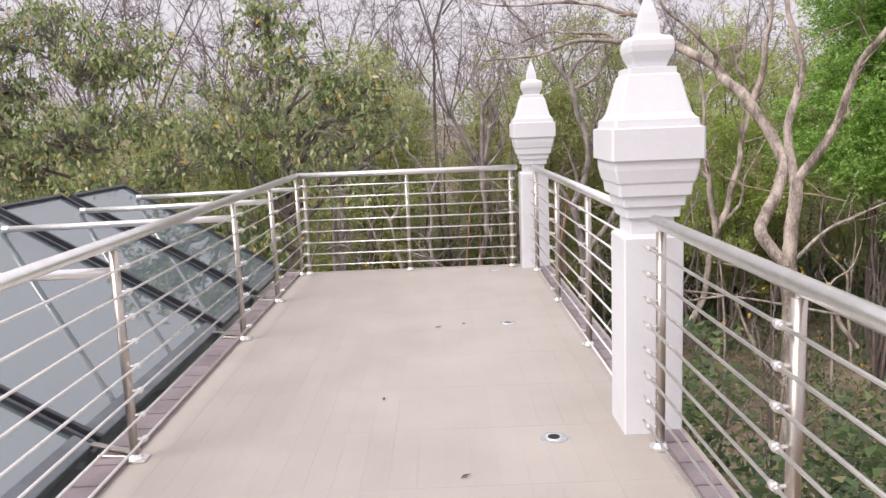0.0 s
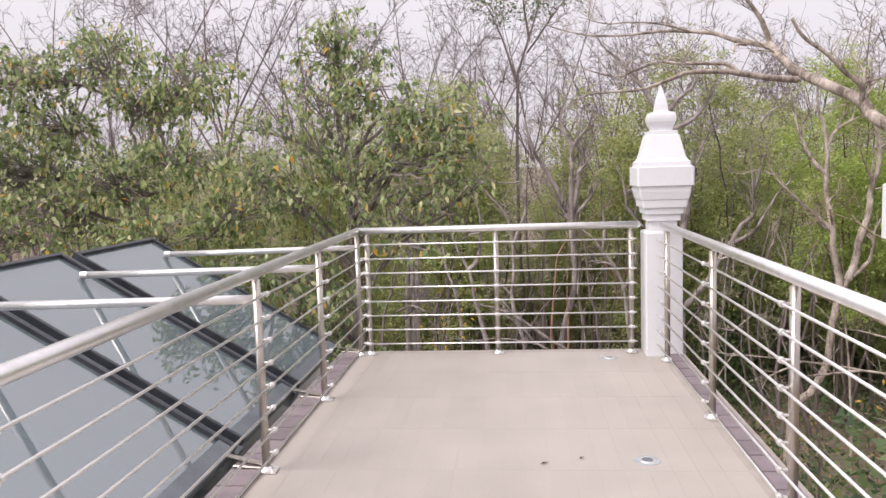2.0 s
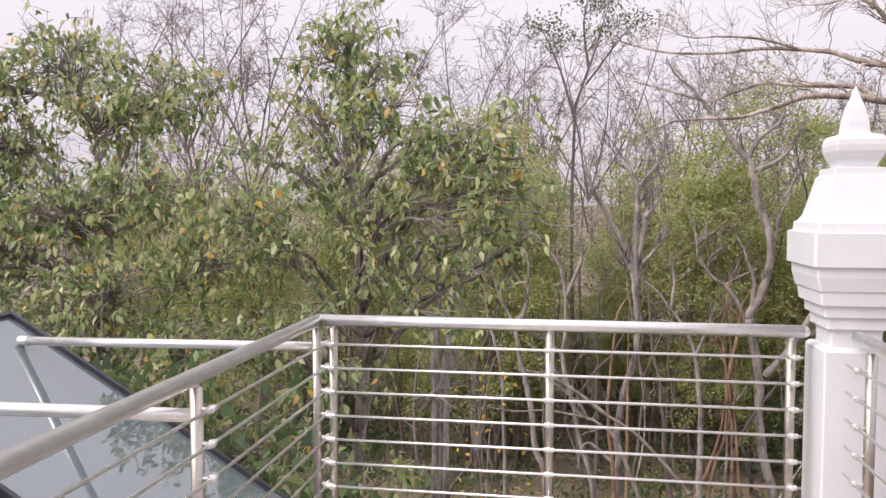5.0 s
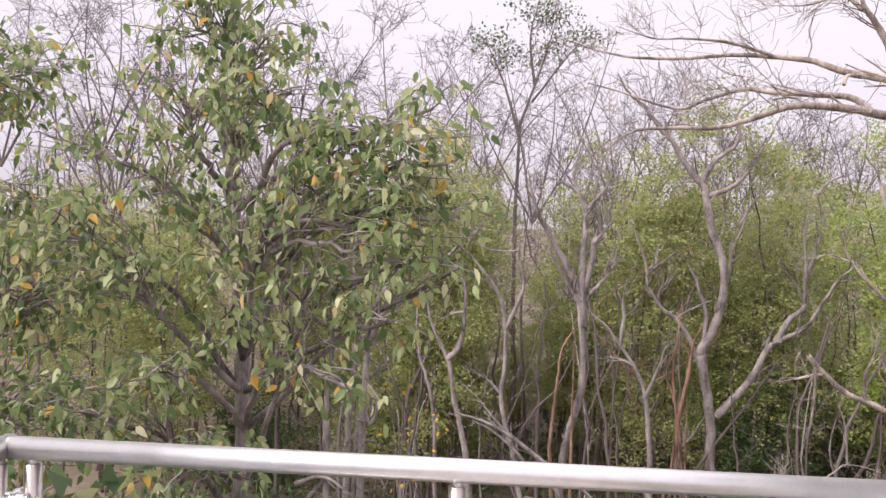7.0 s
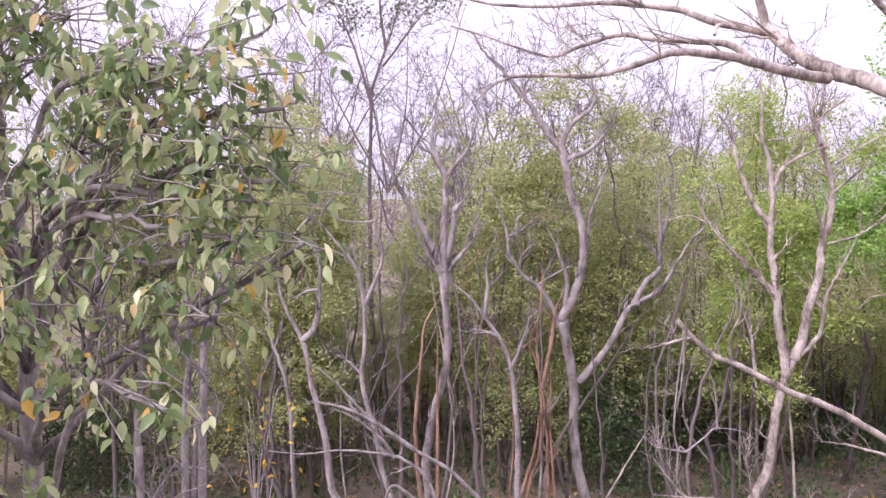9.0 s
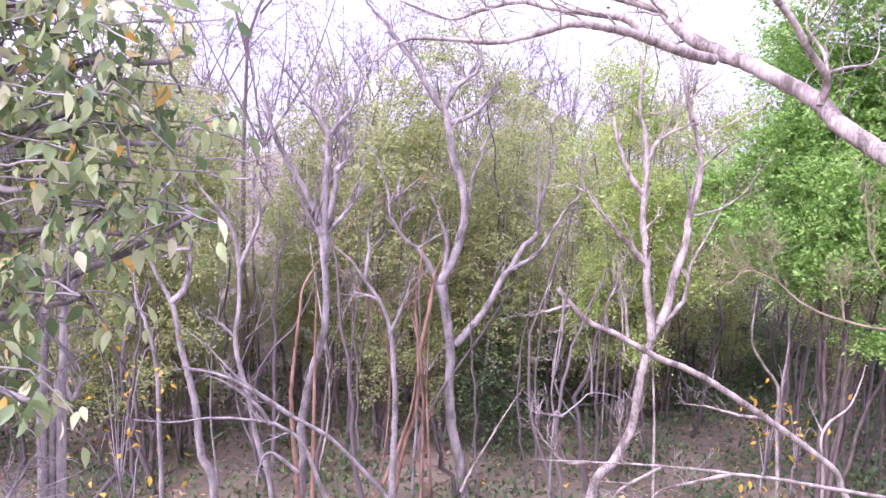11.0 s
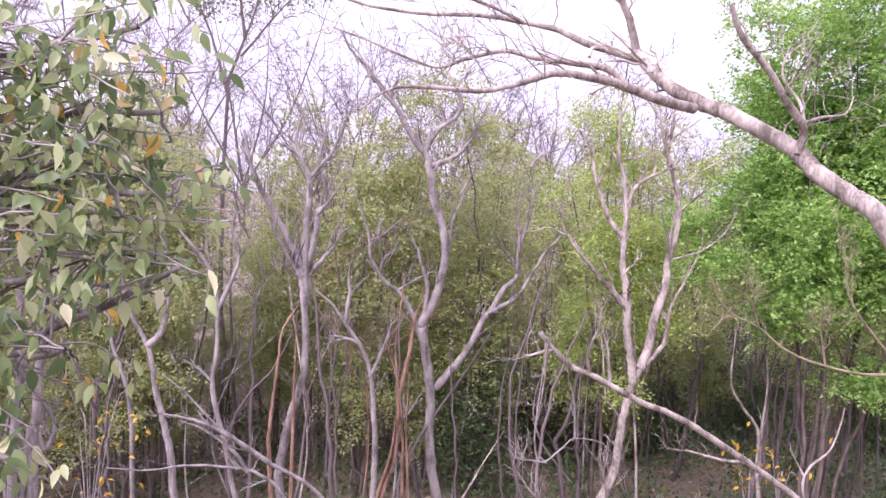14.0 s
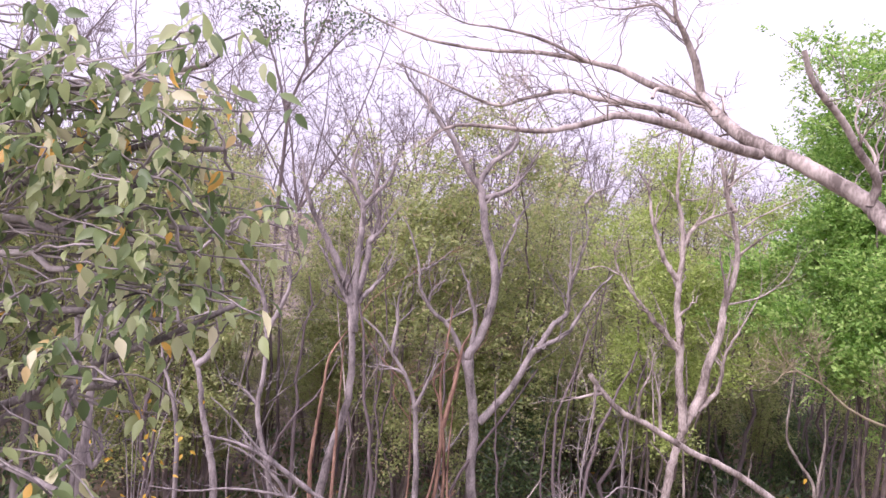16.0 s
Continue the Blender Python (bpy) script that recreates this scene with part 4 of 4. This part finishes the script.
bare_tree("bare_tree", 11.6, [[(-1.4, -6.4), (-1.41, -0.38), (-1.42, -0.06), (-1.42, 0.25), (-1.39, 0.55), (-1.38, 0.81), (-1.37, 0.99), (-1.34, 1.19), (-1.31, 1.39), (-1.3, 1.57)],
          [0.6, (-1.38, 0.81), (-1.48, 0.87), (-1.59, 1.01), (-1.71, 1.12)],
          [0.6, (-1.38, 0.81), (-1.24, 0.77), (-1.16, 0.66), (-1.03, 0.42)],
          [0.5, (-1.37, 0.99), (-1.29, 1.09), (-1.15, 1.16)],
          [0.6, (-1.53, -0.43), (-1.38, -0.22), (-1.23, 0.03)],
          [0.6, (-1.63, -0.33), (-1.41, -0.25), (-1.19, -0.35)]],
          0.04, "grey_bark", "pale grey thin bare stem among leaves", up=0.25, twig=(7, 0.5, 3))
bare_tree("bare_tree", 15.5, [[(-1.93, -6.4), (-1.91, -1.71), (-1.87, -0.37), (-1.84, 0.28), (-1.78, 0.66), (-1.77, 0.97), (-1.79, 1.29)],
          [0.6, (-1.79, 0.55), (-1.59, 0.84), (-1.47, 1.03)],
          [0.6, (-1.84, 0.07), (-1.64, 0.5), (-1.4, 0.77)],
          [0.6, (-2.05, -6.4), (-1.97, -1.13), (-1.8, -0.92), (-1.73, -0.76), (-1.77, -0.53)],
          [0.7, (-2.1, -6.4), (-2.07, -1.24), (-2.01, -0.15), (-2.03, 0.92), (-2, 1.69)]],
          0.085, "grey_bark", "grey bare stem behind the leafy tree", twig=(7, 0.6, 3))

for n in range(16):
    x, y = rng.uniform(2.6, 7.5), rng.uniform(4.5, 11.0)
    h = rng.uniform(4.8, 6.9)
    w = rng.normal(0, 0.5)
    bare_tree("bare_sapling", y, [[(x, -6.4), (x + w * 0.3, -6.4 + h * 0.5), (x + w, -6.4 + h)], [(x + w * 0.3, -6.4 + h * 0.5), (x - w, -6.4 + h * 0.8)], [(x + w * 0.5, -6.4 + h * 0.65), (x + w * 2.2, -6.4 + h * 0.9)]],
              0.045, "dark_bark" if n % 3 else "grey_bark", "thin brown bare sapling beside the terrace", "sapling", (5, 1.0, 3), group="bare saplings")

# twiggy bare trees between the larger ones
for n in range(9):
    x, y = -2.6 + 1.5 * n + rng.uniform(-0.4, 0.4), rng.uniform(24.5, 28.0)
    top = rng.uniform(0.3, 3.2)
    k = [rng.normal(0, 0.6) for _ in range(6)]
    z0 = ground_height(x, y)
    fork = -2.0 + rng.uniform(-1.2, 1.2)
    bare_tree("bare_tree", y, [[(x + k[0], z0), (x + k[1] * 0.6, (z0 + fork) / 2), (x, fork)], [(x, fork), (x + k[2] - 0.3, (fork + top) / 2), (x + k[3] * 1.5 - 0.5, top)],
                               [(x, fork), (x + k[4] + 0.3, (fork + top) / 2 - 0.2), (x + k[5] * 1.5 + 0.7, top - 0.4)], [(x + k[1] * 0.4, fork - 0.7), (x + k[2] + 0.6, fork + 0.3), (x + k[3] + 1.0, fork + 1.2)]],
              rng.uniform(0.04, 0.06), ("pale_bark", "grey_bark", "grey_bark", "pale_bark", "red_bark")[n % 5], "thin crooked leafless tree with fine pale twigs", twig=(8, 1.0, 2), lean=0.5, group="thin bare trees", up=0.35, thin=0.005)

# ---- green trees ----


def foliage_tree(name, base, height, spread, stems, sprays, leaf, leaf_mat, bark, label, spray=10, low=0.35, group="", clusters=0):
    """Stems that fork upward, with sprays of small leaflets on their twigs; the crown is uneven and full of gaps."""
    thing = empty(name, base)
    t = Tubes()
    ends = []
    for _ in range(stems):
        top = np.array((rng.normal(0, spread * 0.45), rng.normal(0, spread * 0.45), height * rng.uniform(0.7, 1.0)))
        mid = top * np.array((0.4, 0.4, 0.5)) + rng.normal(0, 0.15, 3)
        path = smooth_path((rng.normal(0, 0.12, 3) * (1, 1, 0), mid, top), 7, 0.04)
        t.add(path, 0.05, 0.012, 6)
        twigs(t, path, 0.03, 0.01, 9, spread * 0.75, 2, up=0.45, ends=ends, start=low)
    ends_p = np.array([e[0] for e in ends])
    ends_w = np.array([e[1] for e in ends])
    pick = rng.integers(0, len(ends_p), sprays)
    if clusters:
        pick = rng.choice(len(ends_p), clusters)[rng.integers(0, clusters, sprays)]
    p0 = ends_p[pick] + rng.normal(0, spread * 0.10, (sprays, 3)) * (1, 1, 0.6)
    way = unit(ends_w[pick] + rng.normal(0, 0.7, (sprays, 3)) + np.array((0, 0, -0.15)))
    side = unit(np.cross(way, rng.normal(size=(sprays, 3)) + np.array((0, 0, 2.0))))
    pts, ways = [], []
    for i in range(spray):
        s = (i // 2 + 1) / (spray / 2)
        sign = 1 if i % 2 else -1
        pts.append(p0 + way * leaf * 3.2 * s + np.array((0, 0, -1)) * leaf * 0.8 * s * s)
        ways.append(way * 0.55 + sign * side + rng.normal(0, 0.2, (sprays, 3)))
    pts, ways = np.concatenate(pts), np.concatenate(ways)
    v, f = blades(pts, ways, leaf * rng.uniform(0.6, 1.2, len(pts)), TRI, TRI_F)
    a = new("trunk", t.mesh("trunk", bark))
    a.parent = thing
    b = new("crown", quads_mesh("crown", v, f, leaf_mat))
    b.parent = thing
    tagged(b, kind="stuff")
    return tagged(thing, label, "tree", group)


foliage_tree("green_tree", (12.2, 20.8, -6.4), 11.9, 3.4, 11, 13000, 0.135, "bright", "dark_bark", "dense bright green feathery-leaved tree", 14, 0.42, clusters=420)
foliage_tree("green_tree", (15.4, 19.0, -6.4), 11.8, 3.2, 7, 8000, 0.135, "bright", "dark_bark", "dense bright green feathery-leaved tree", 14, 0.35, clusters=230)
foliage_tree("green_tree", (9.1, 24.5, -6.4), 10.8, 2.2, 4, 4200, 0.13, "lime", "dark_bark", "yellow-green tree with thin fresh foliage", 8, 0.4)

WOOD = "olive trees of the wood"
kinds = [foliage_tree("olive_tree", (-1.5 + 4.2 * i, 27.5 + (i % 2) * 2.0, -6.4), 10.2 + 0.4 * (i % 3), 2.5, 4, 2500, 0.15, "olive", "dark_bark", "slender tree with sparse olive-green foliage", 8, 0.2, WOOD) for i in range(4)]
spots = []
for row, (yy, n) in enumerate(((27.5, 10), (31.0, 11), (35.5, 12), (41, 12))):
    for i in range(n):
        spots.append((-13 + 35 * (i + rng.uniform(0.1, 0.9)) / n * (1 + 0.25 * row) - 4 * row, yy + rng.uniform(-1.5, 1.5), rng.uniform(0.72, 1.02)))
for x, y, s in spots:
    k = kinds[int(rng.integers(0, 4))]
    if math.hypot(x - 9.1, y - 24.5) < 2.0:
        continue
    c = copy_thing(k, Matrix.Translation((x, y, ground_height(x, y) - 0.1)) @ Matrix.Rotation(rng.uniform(0, 6.28), 4, "Z"))
    c.scale = (s, s, s * rng.uniform(0.9, 1.05))

# young growth under them
for i in range(34):
    x, y = rng.uniform(-10, 17), rng.uniform(27, 39)
    k = kinds[int(rng.integers(0, 4))]
    c = copy_thing(k, Matrix.Translation((x, y, ground_height(x, y) - 0.1)) @ Matrix.Rotation(rng.uniform(0, 6.28), 4, "Z"))
    f = rng.uniform(0.36, 0.58)
    c.scale = (f, f, f)

# low dark shrubs
bush = foliage_tree("shrub", (6.6, 27.0, -6.3), 3.6, 1.3, 3, 700, 0.17, "shrub", "dark_bark", "dark green leafy shrub on the forest floor", 6, 0.15, "undergrowth shrubs")
for i in range(12):
    x, y = rng.uniform(-12, 19), rng.uniform(27, 40)
    s = rng.uniform(0.4, 0.8)
    c = copy_thing(bush, Matrix.Translation((x, y, ground_height(x, y) - 0.05)) @ Matrix.Rotation(rng.uniform(0, 6.28), 4, "Z"))
    c.scale = (s, s, s)
for i in range(3):
    x, y = rng.uniform(11, 19), rng.uniform(29, 34)
    c = copy_thing(bush, Matrix.Translation((x, y, ground_height(x, y) - 0.05)) @ Matrix.Rotation(rng.uniform(0, 6.28), 4, "Z"))
    c.scale = (0.8, 0.8, 0.75)
near = [(-3.2, 10.6), (-4.6, 10.4), (-2.0, 10.4), (-6.2, 10.8), (3.0, 10.5), (4.2, 6.5), (5.5, 9.0)]
for x, y in near:
    c = copy_thing(bush, Matrix.Translation((x, y, ground_height(x, y) - 0.05)) @ Matrix.Rotation(rng.uniform(0, 6.28), 4, "Z"))
    c.scale = (1.2, 1.2, 1.15 if x > 0 else 1.5)

# golden leaves low in the wood
for cx, cy, cz, n, r in ((7.5, 17.0, -2.2, 26, 0.55), (8.4, 17.4, -2.4, 20, 0.5), (6.8, 16.0, -2.9, 14, 0.6), (-2.0, 20.0, -2.4, 46, 1.1), (-1.6, 18.0, -3.2, 24, 0.8)):
    p = rng.normal(0, r * 0.6, (n, 3))
    tw = Tubes()
    for q in p[::6]:
        tw.add(smooth_path([(0, 0, -r * 1.4), q * 0.5, q], 4), 0.012, 0.004, 4)
    thing = empty("sapling", (cx, cy, cz))
    a = new("stem", (lambda: (tw.add(smooth_path([(0.1, 0, -6.4 - cz), (0, 0.05, -r * 2), (0, 0, -r * 1.4)], 4), 0.02, 0.012, 5), tw.mesh("stem", "grey_bark"))[1])())
    a.parent = thing
    tagged(a, kind="stuff")
    v, f = blades(p, rng.normal(size=(n, 3)) + np.array((0, 0, -0.8)), 0.125 * rng.uniform(0.6, 1.2, n))
    b = new("leaves", quads_mesh("leaves", v, f, "gold"))
    b.parent = thing
    tagged(thing, "thin sapling with golden yellow leaves", "sapling", "golden saplings")

# ---- far woods ----
fw = Tubes()
for i in range(300):
    y = rng.uniform(23, 36) if i < 90 else (rng.uniform(27, 60) if i < 190 else rng.uniform(60, 120))
    x = rng.uniform(-0.85, 1.0) * (y + 4)
    z = ground_height(x, y)
    h = rng.uniform(4.5, 8.0) if i < 90 else (rng.uniform(8.5, 12.5) if i < 190 else rng.uniform(10, 15))
    top = np.array((x + rng.normal(0, 0.6), y + rng.normal(0, 0.4), z + h))
    path = smooth_path(((x, y, z), (x + rng.normal(0, 0.4), y, z + h * 0.45), top), 6, 0.07)
    r = rng.uniform(0.04, 0.08)
    fw.add(path, r, r * 0.3, 5)
    if i < 90:
        twigs(fw, path, r * 0.6, r * 0.2, 6, 1.3, 2, up=0.15, start=0.4, thin=0.006)
    elif i < 190:
        twigs(fw, path, r * 0.7, r * 0.3, 9, 2.4, 3, up=0.6, start=0.4, thin=0.009)
    else:
        twigs(fw, path, r * 1.2, r * 0.7, 12, 3.4, 2, up=0.6, start=0.4, thin=0.02)
for i in range(70):
    x, y = rng.uniform(5, 19), rng.uniform(23, 38)
    z, h, r = ground_height(x, y), rng.uniform(3.5, 7.5), rng.uniform(0.03, 0.06)
    path = smooth_path(((x, y, z), (x + rng.normal(0, 0.25), y, z + h * 0.5), (x + rng.normal(0, 0.5), y, z + h)), 6, 0.03)
    fw.add(path, r, r * 0.35, 5)
    twigs(fw, path, r * 0.5, r * 0.2, 4, 0.9, 2, up=0.4, start=0.4, thin=0.006)
tagged(new("far_woods", fw.mesh("far_woods", "far_bark")), "dense far wood of leafless purple-grey trees", "woods", kind="stuff")

# tall bare crowns against the sky
for x, y, h, r in ((-6.5, 27, 15.2, 0.09), (-10.5, 29, 16.2, 0.10), (-14, 31, 17.5, 0.10), (-3.6, 30, 15.2, 0.09), (-17.5, 31, 17, 0.10), (-9, 25, 14.2, 0.08), (-2.5, 34, 14.0, 0.10), (0.6, 33, 14.6, 0.10), (-7.5, 30, 13.5, 0.09), (-12, 28, 13, 0.09), (4.5, 40, 15.0, 0.10), (9.0, 38, 14.0, 0.10), (14, 40, 14.5, 0.10), (6.8, 33, 13.2, 0.085),
                   (-4.8, 40, 15.5, 0.10), (2.8, 28, 12.4, 0.08), (-9.8, 36, 15.5, 0.10), (12, 34, 12.5, 0.085), (-15, 34, 15, 0.10), (19, 36, 13, 0.09), (-1.2, 44, 16.5, 0.11), (7.0, 46, 16, 0.11)):
    z = ground_height(x, y)
    bare_tree("bare_tree", y, [[(x, z), (x + rng.normal(0, 0.3), z + h * 0.35), (x + rng.normal(0, 0.5), z + h * 0.62)]] +
              [[(x, z + h * 0.56), (x + d * h * 0.10, z + h * 0.74), (x + d * h * 0.2 + rng.normal(0, 0.5), z + h * rng.uniform(0.86, 1.0))] for d in (-1, -0.3, 0.4, 1)],
              r, "far_bark", "tall leafless tree against the pale sky", twig=(9, 2.0, 3), group="tall bare trees", up=0.3, thin=0.009)

# a tall tree that keeps tufts of small leaves
TX, TALL = 0.1, 35.0
tall = bare_tree("tall_tree", TALL, [[(TX, -6.3), (TX - 0.1, 1.0), (TX, 5.4)], [(TX, 5.4), (TX + 0.7, 7.4), (TX + 1.3, 9.4)], [(TX, 4.8), (TX - 0.6, 6.8), (TX - 1.4, 8.6)], [(TX + 0.5, 6.8), (TX + 0.3, 8.6), (TX + 0.6, 10.0)], [(TX + 0.4, 6.2), (TX + 1.6, 7.8), (TX + 2.4, 8.8)]],
                 0.14, "far_bark", "tall thin tree with dark leaf tufts against the sky", "tree", (8, 1.5, 3), up=0.2, thin=0.009)
n = 1500
hub = np.array([(1.2, 0, 15.6), (0.4, 0.3, 16.1), (-1.3, 0, 14.8), (2.2, 0.2, 14.9), (1.0, -0.3, 14.4), (-0.5, 0.2, 14.2)])[rng.integers(0, 6, n)]
v, f = blades(hub + rng.normal(0, 0.42, (n, 3)) * (1.2, 1, 0.6), rng.normal(size=(n, 3)), 0.2 * rng.uniform(0.6, 1.2, n), TRI, TRI_F)
tuft = new("crown", quads_mesh("crown", v, f, "shrub"))
tuft.parent = tall
tagged(tuft, kind="stuff")

# the wood's far undergrowth and canopies
pts = []
for i in range(420):
    y = rng.uniform(42, 95)
    x = rng.uniform(-0.95, 1.1) * (y + 2)
    z = ground_height(x, y)
    h, w = rng.uniform(3.5, 8.5), rng.uniform(1.2, 2.6)
    q = rng.normal(size=(150, 3)) * (w * 0.6, w * 0.5, h * 0.28) + (x, y, z + h * 0.5)
    pts.append(q)
pts = np.concatenate(pts)
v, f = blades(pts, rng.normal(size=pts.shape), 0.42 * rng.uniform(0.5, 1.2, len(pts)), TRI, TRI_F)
tagged(new("far_thicket", quads_mesh("far_thicket", v, f, "far_leaf")), "olive-brown thicket deep in the wood, haze tinted into its leaves", "woods", kind="stuff")

# leaf litter and grass tufts on the forest floor
n = 16000
px, py = rng.uniform(-9, 17, n), rng.uniform(14, 36, n)
pz = np.array([ground_height(a, b) for a, b in zip(px, py)]) + 0.03
v, f = blades(np.stack((px, py, pz), 1), rng.normal(size=(n, 3)) * (1, 1, 0.25), 0.2 * rng.uniform(0.5, 1.2, n), TRI, TRI_F)
tagged(new("leaf_litter", quads_mesh("leaf_litter", v, f, "litter")), "fallen brown leaves on the forest floor", "leaf litter", kind="stuff")
n = 30000
cx, cy = rng.uniform(-9, 17, 900), rng.uniform(13, 36, 900)
k = rng.integers(0, 900, n)
px, py = cx[k] + rng.normal(0, 0.4, n), cy[k] + rng.normal(0, 0.4, n)
pz = np.array([ground_height(a, b) for a, b in zip(px, py)])
v, f = blades(np.stack((px, py, pz + rng.uniform(0, 0.5, n)), 1), rng.normal(size=(n, 3)) * (0.7, 0.7, 0.3) + np.array((0, 0, 0.9)), 0.22 * rng.uniform(0.5, 1.3, n), TRI, TRI_F)
tagged(new("undergrowth", quads_mesh("undergrowth", v, f, "shrub")), "low green undergrowth on the forest floor", "undergrowth", kind="stuff")

# shrubs, undergrowth and litter beyond the bright green trees
for i in range(9):
    x, y = rng.uniform(16.0, 27.0), rng.uniform(27.0, 36.0)
    copy_thing(bush, Matrix.Translation((x, y, ground_height(x, y) - 0.05)) @ Matrix.Rotation(rng.uniform(0, 6.28), 4, "Z"))
n = 9000
px, py = rng.uniform(17, 34, n), rng.uniform(16, 40, n)
pz = np.array([ground_height(a, b) for a, b in zip(px, py)]) + 0.03
v, f = blades(np.stack((px, py, pz), 1), rng.normal(size=(n, 3)) * (1, 1, 0.25), 0.24 * rng.uniform(0.5, 1.2, n), TRI, TRI_F)
tagged(new("leaf_litter", quads_mesh("leaf_litter", v, f, "litter")), "fallen brown leaves among the far trunks", "leaf litter", kind="stuff")
n = 24000
cx, cy = rng.uniform(14, 32, 500), rng.uniform(20, 40, 500)
k = rng.integers(0, 500, n)
px, py = cx[k] + rng.normal(0, 0.45, n), cy[k] + rng.normal(0, 0.45, n)
pz = np.array([ground_height(a, b) for a, b in zip(px, py)])
v, f = blades(np.stack((px, py, pz + rng.uniform(0, 0.9, n)), 1), rng.normal(size=(n, 3)) * (0.7, 0.7, 0.3) + np.array((0, 0, 0.9)), 0.26 * rng.uniform(0.5, 1.3, n), TRI, TRI_F)
tagged(new("undergrowth", quads_mesh("undergrowth", v, f, "shrub")), "low green undergrowth among the far trunks", "undergrowth", kind="stuff")

# ---- floor tiles, last ----
bm = box((0.1162, 0.5995, 0.010), bevel=0.0004)
tile_mesh = bpy.data.meshes.new("tile")
bm.to_mesh(tile_mesh)
bm.free()
tile_mesh.materials.append(M["tile"])
for i in range(20):
    for j in range(12):
        shared("tile", tile_mesh, deck, Matrix.Translation((LEFT + 0.058 + i * 0.1165, FAR - 0.3 - j * 0.6, -0.0055)))
tagged(mesh_ob("rear_floor", box((2.33, 1.9, 0.010), (-0.165, -0.18, -0.0055), 0.001), "tile"), "beige tiled floor behind", "floor", kind="structure")
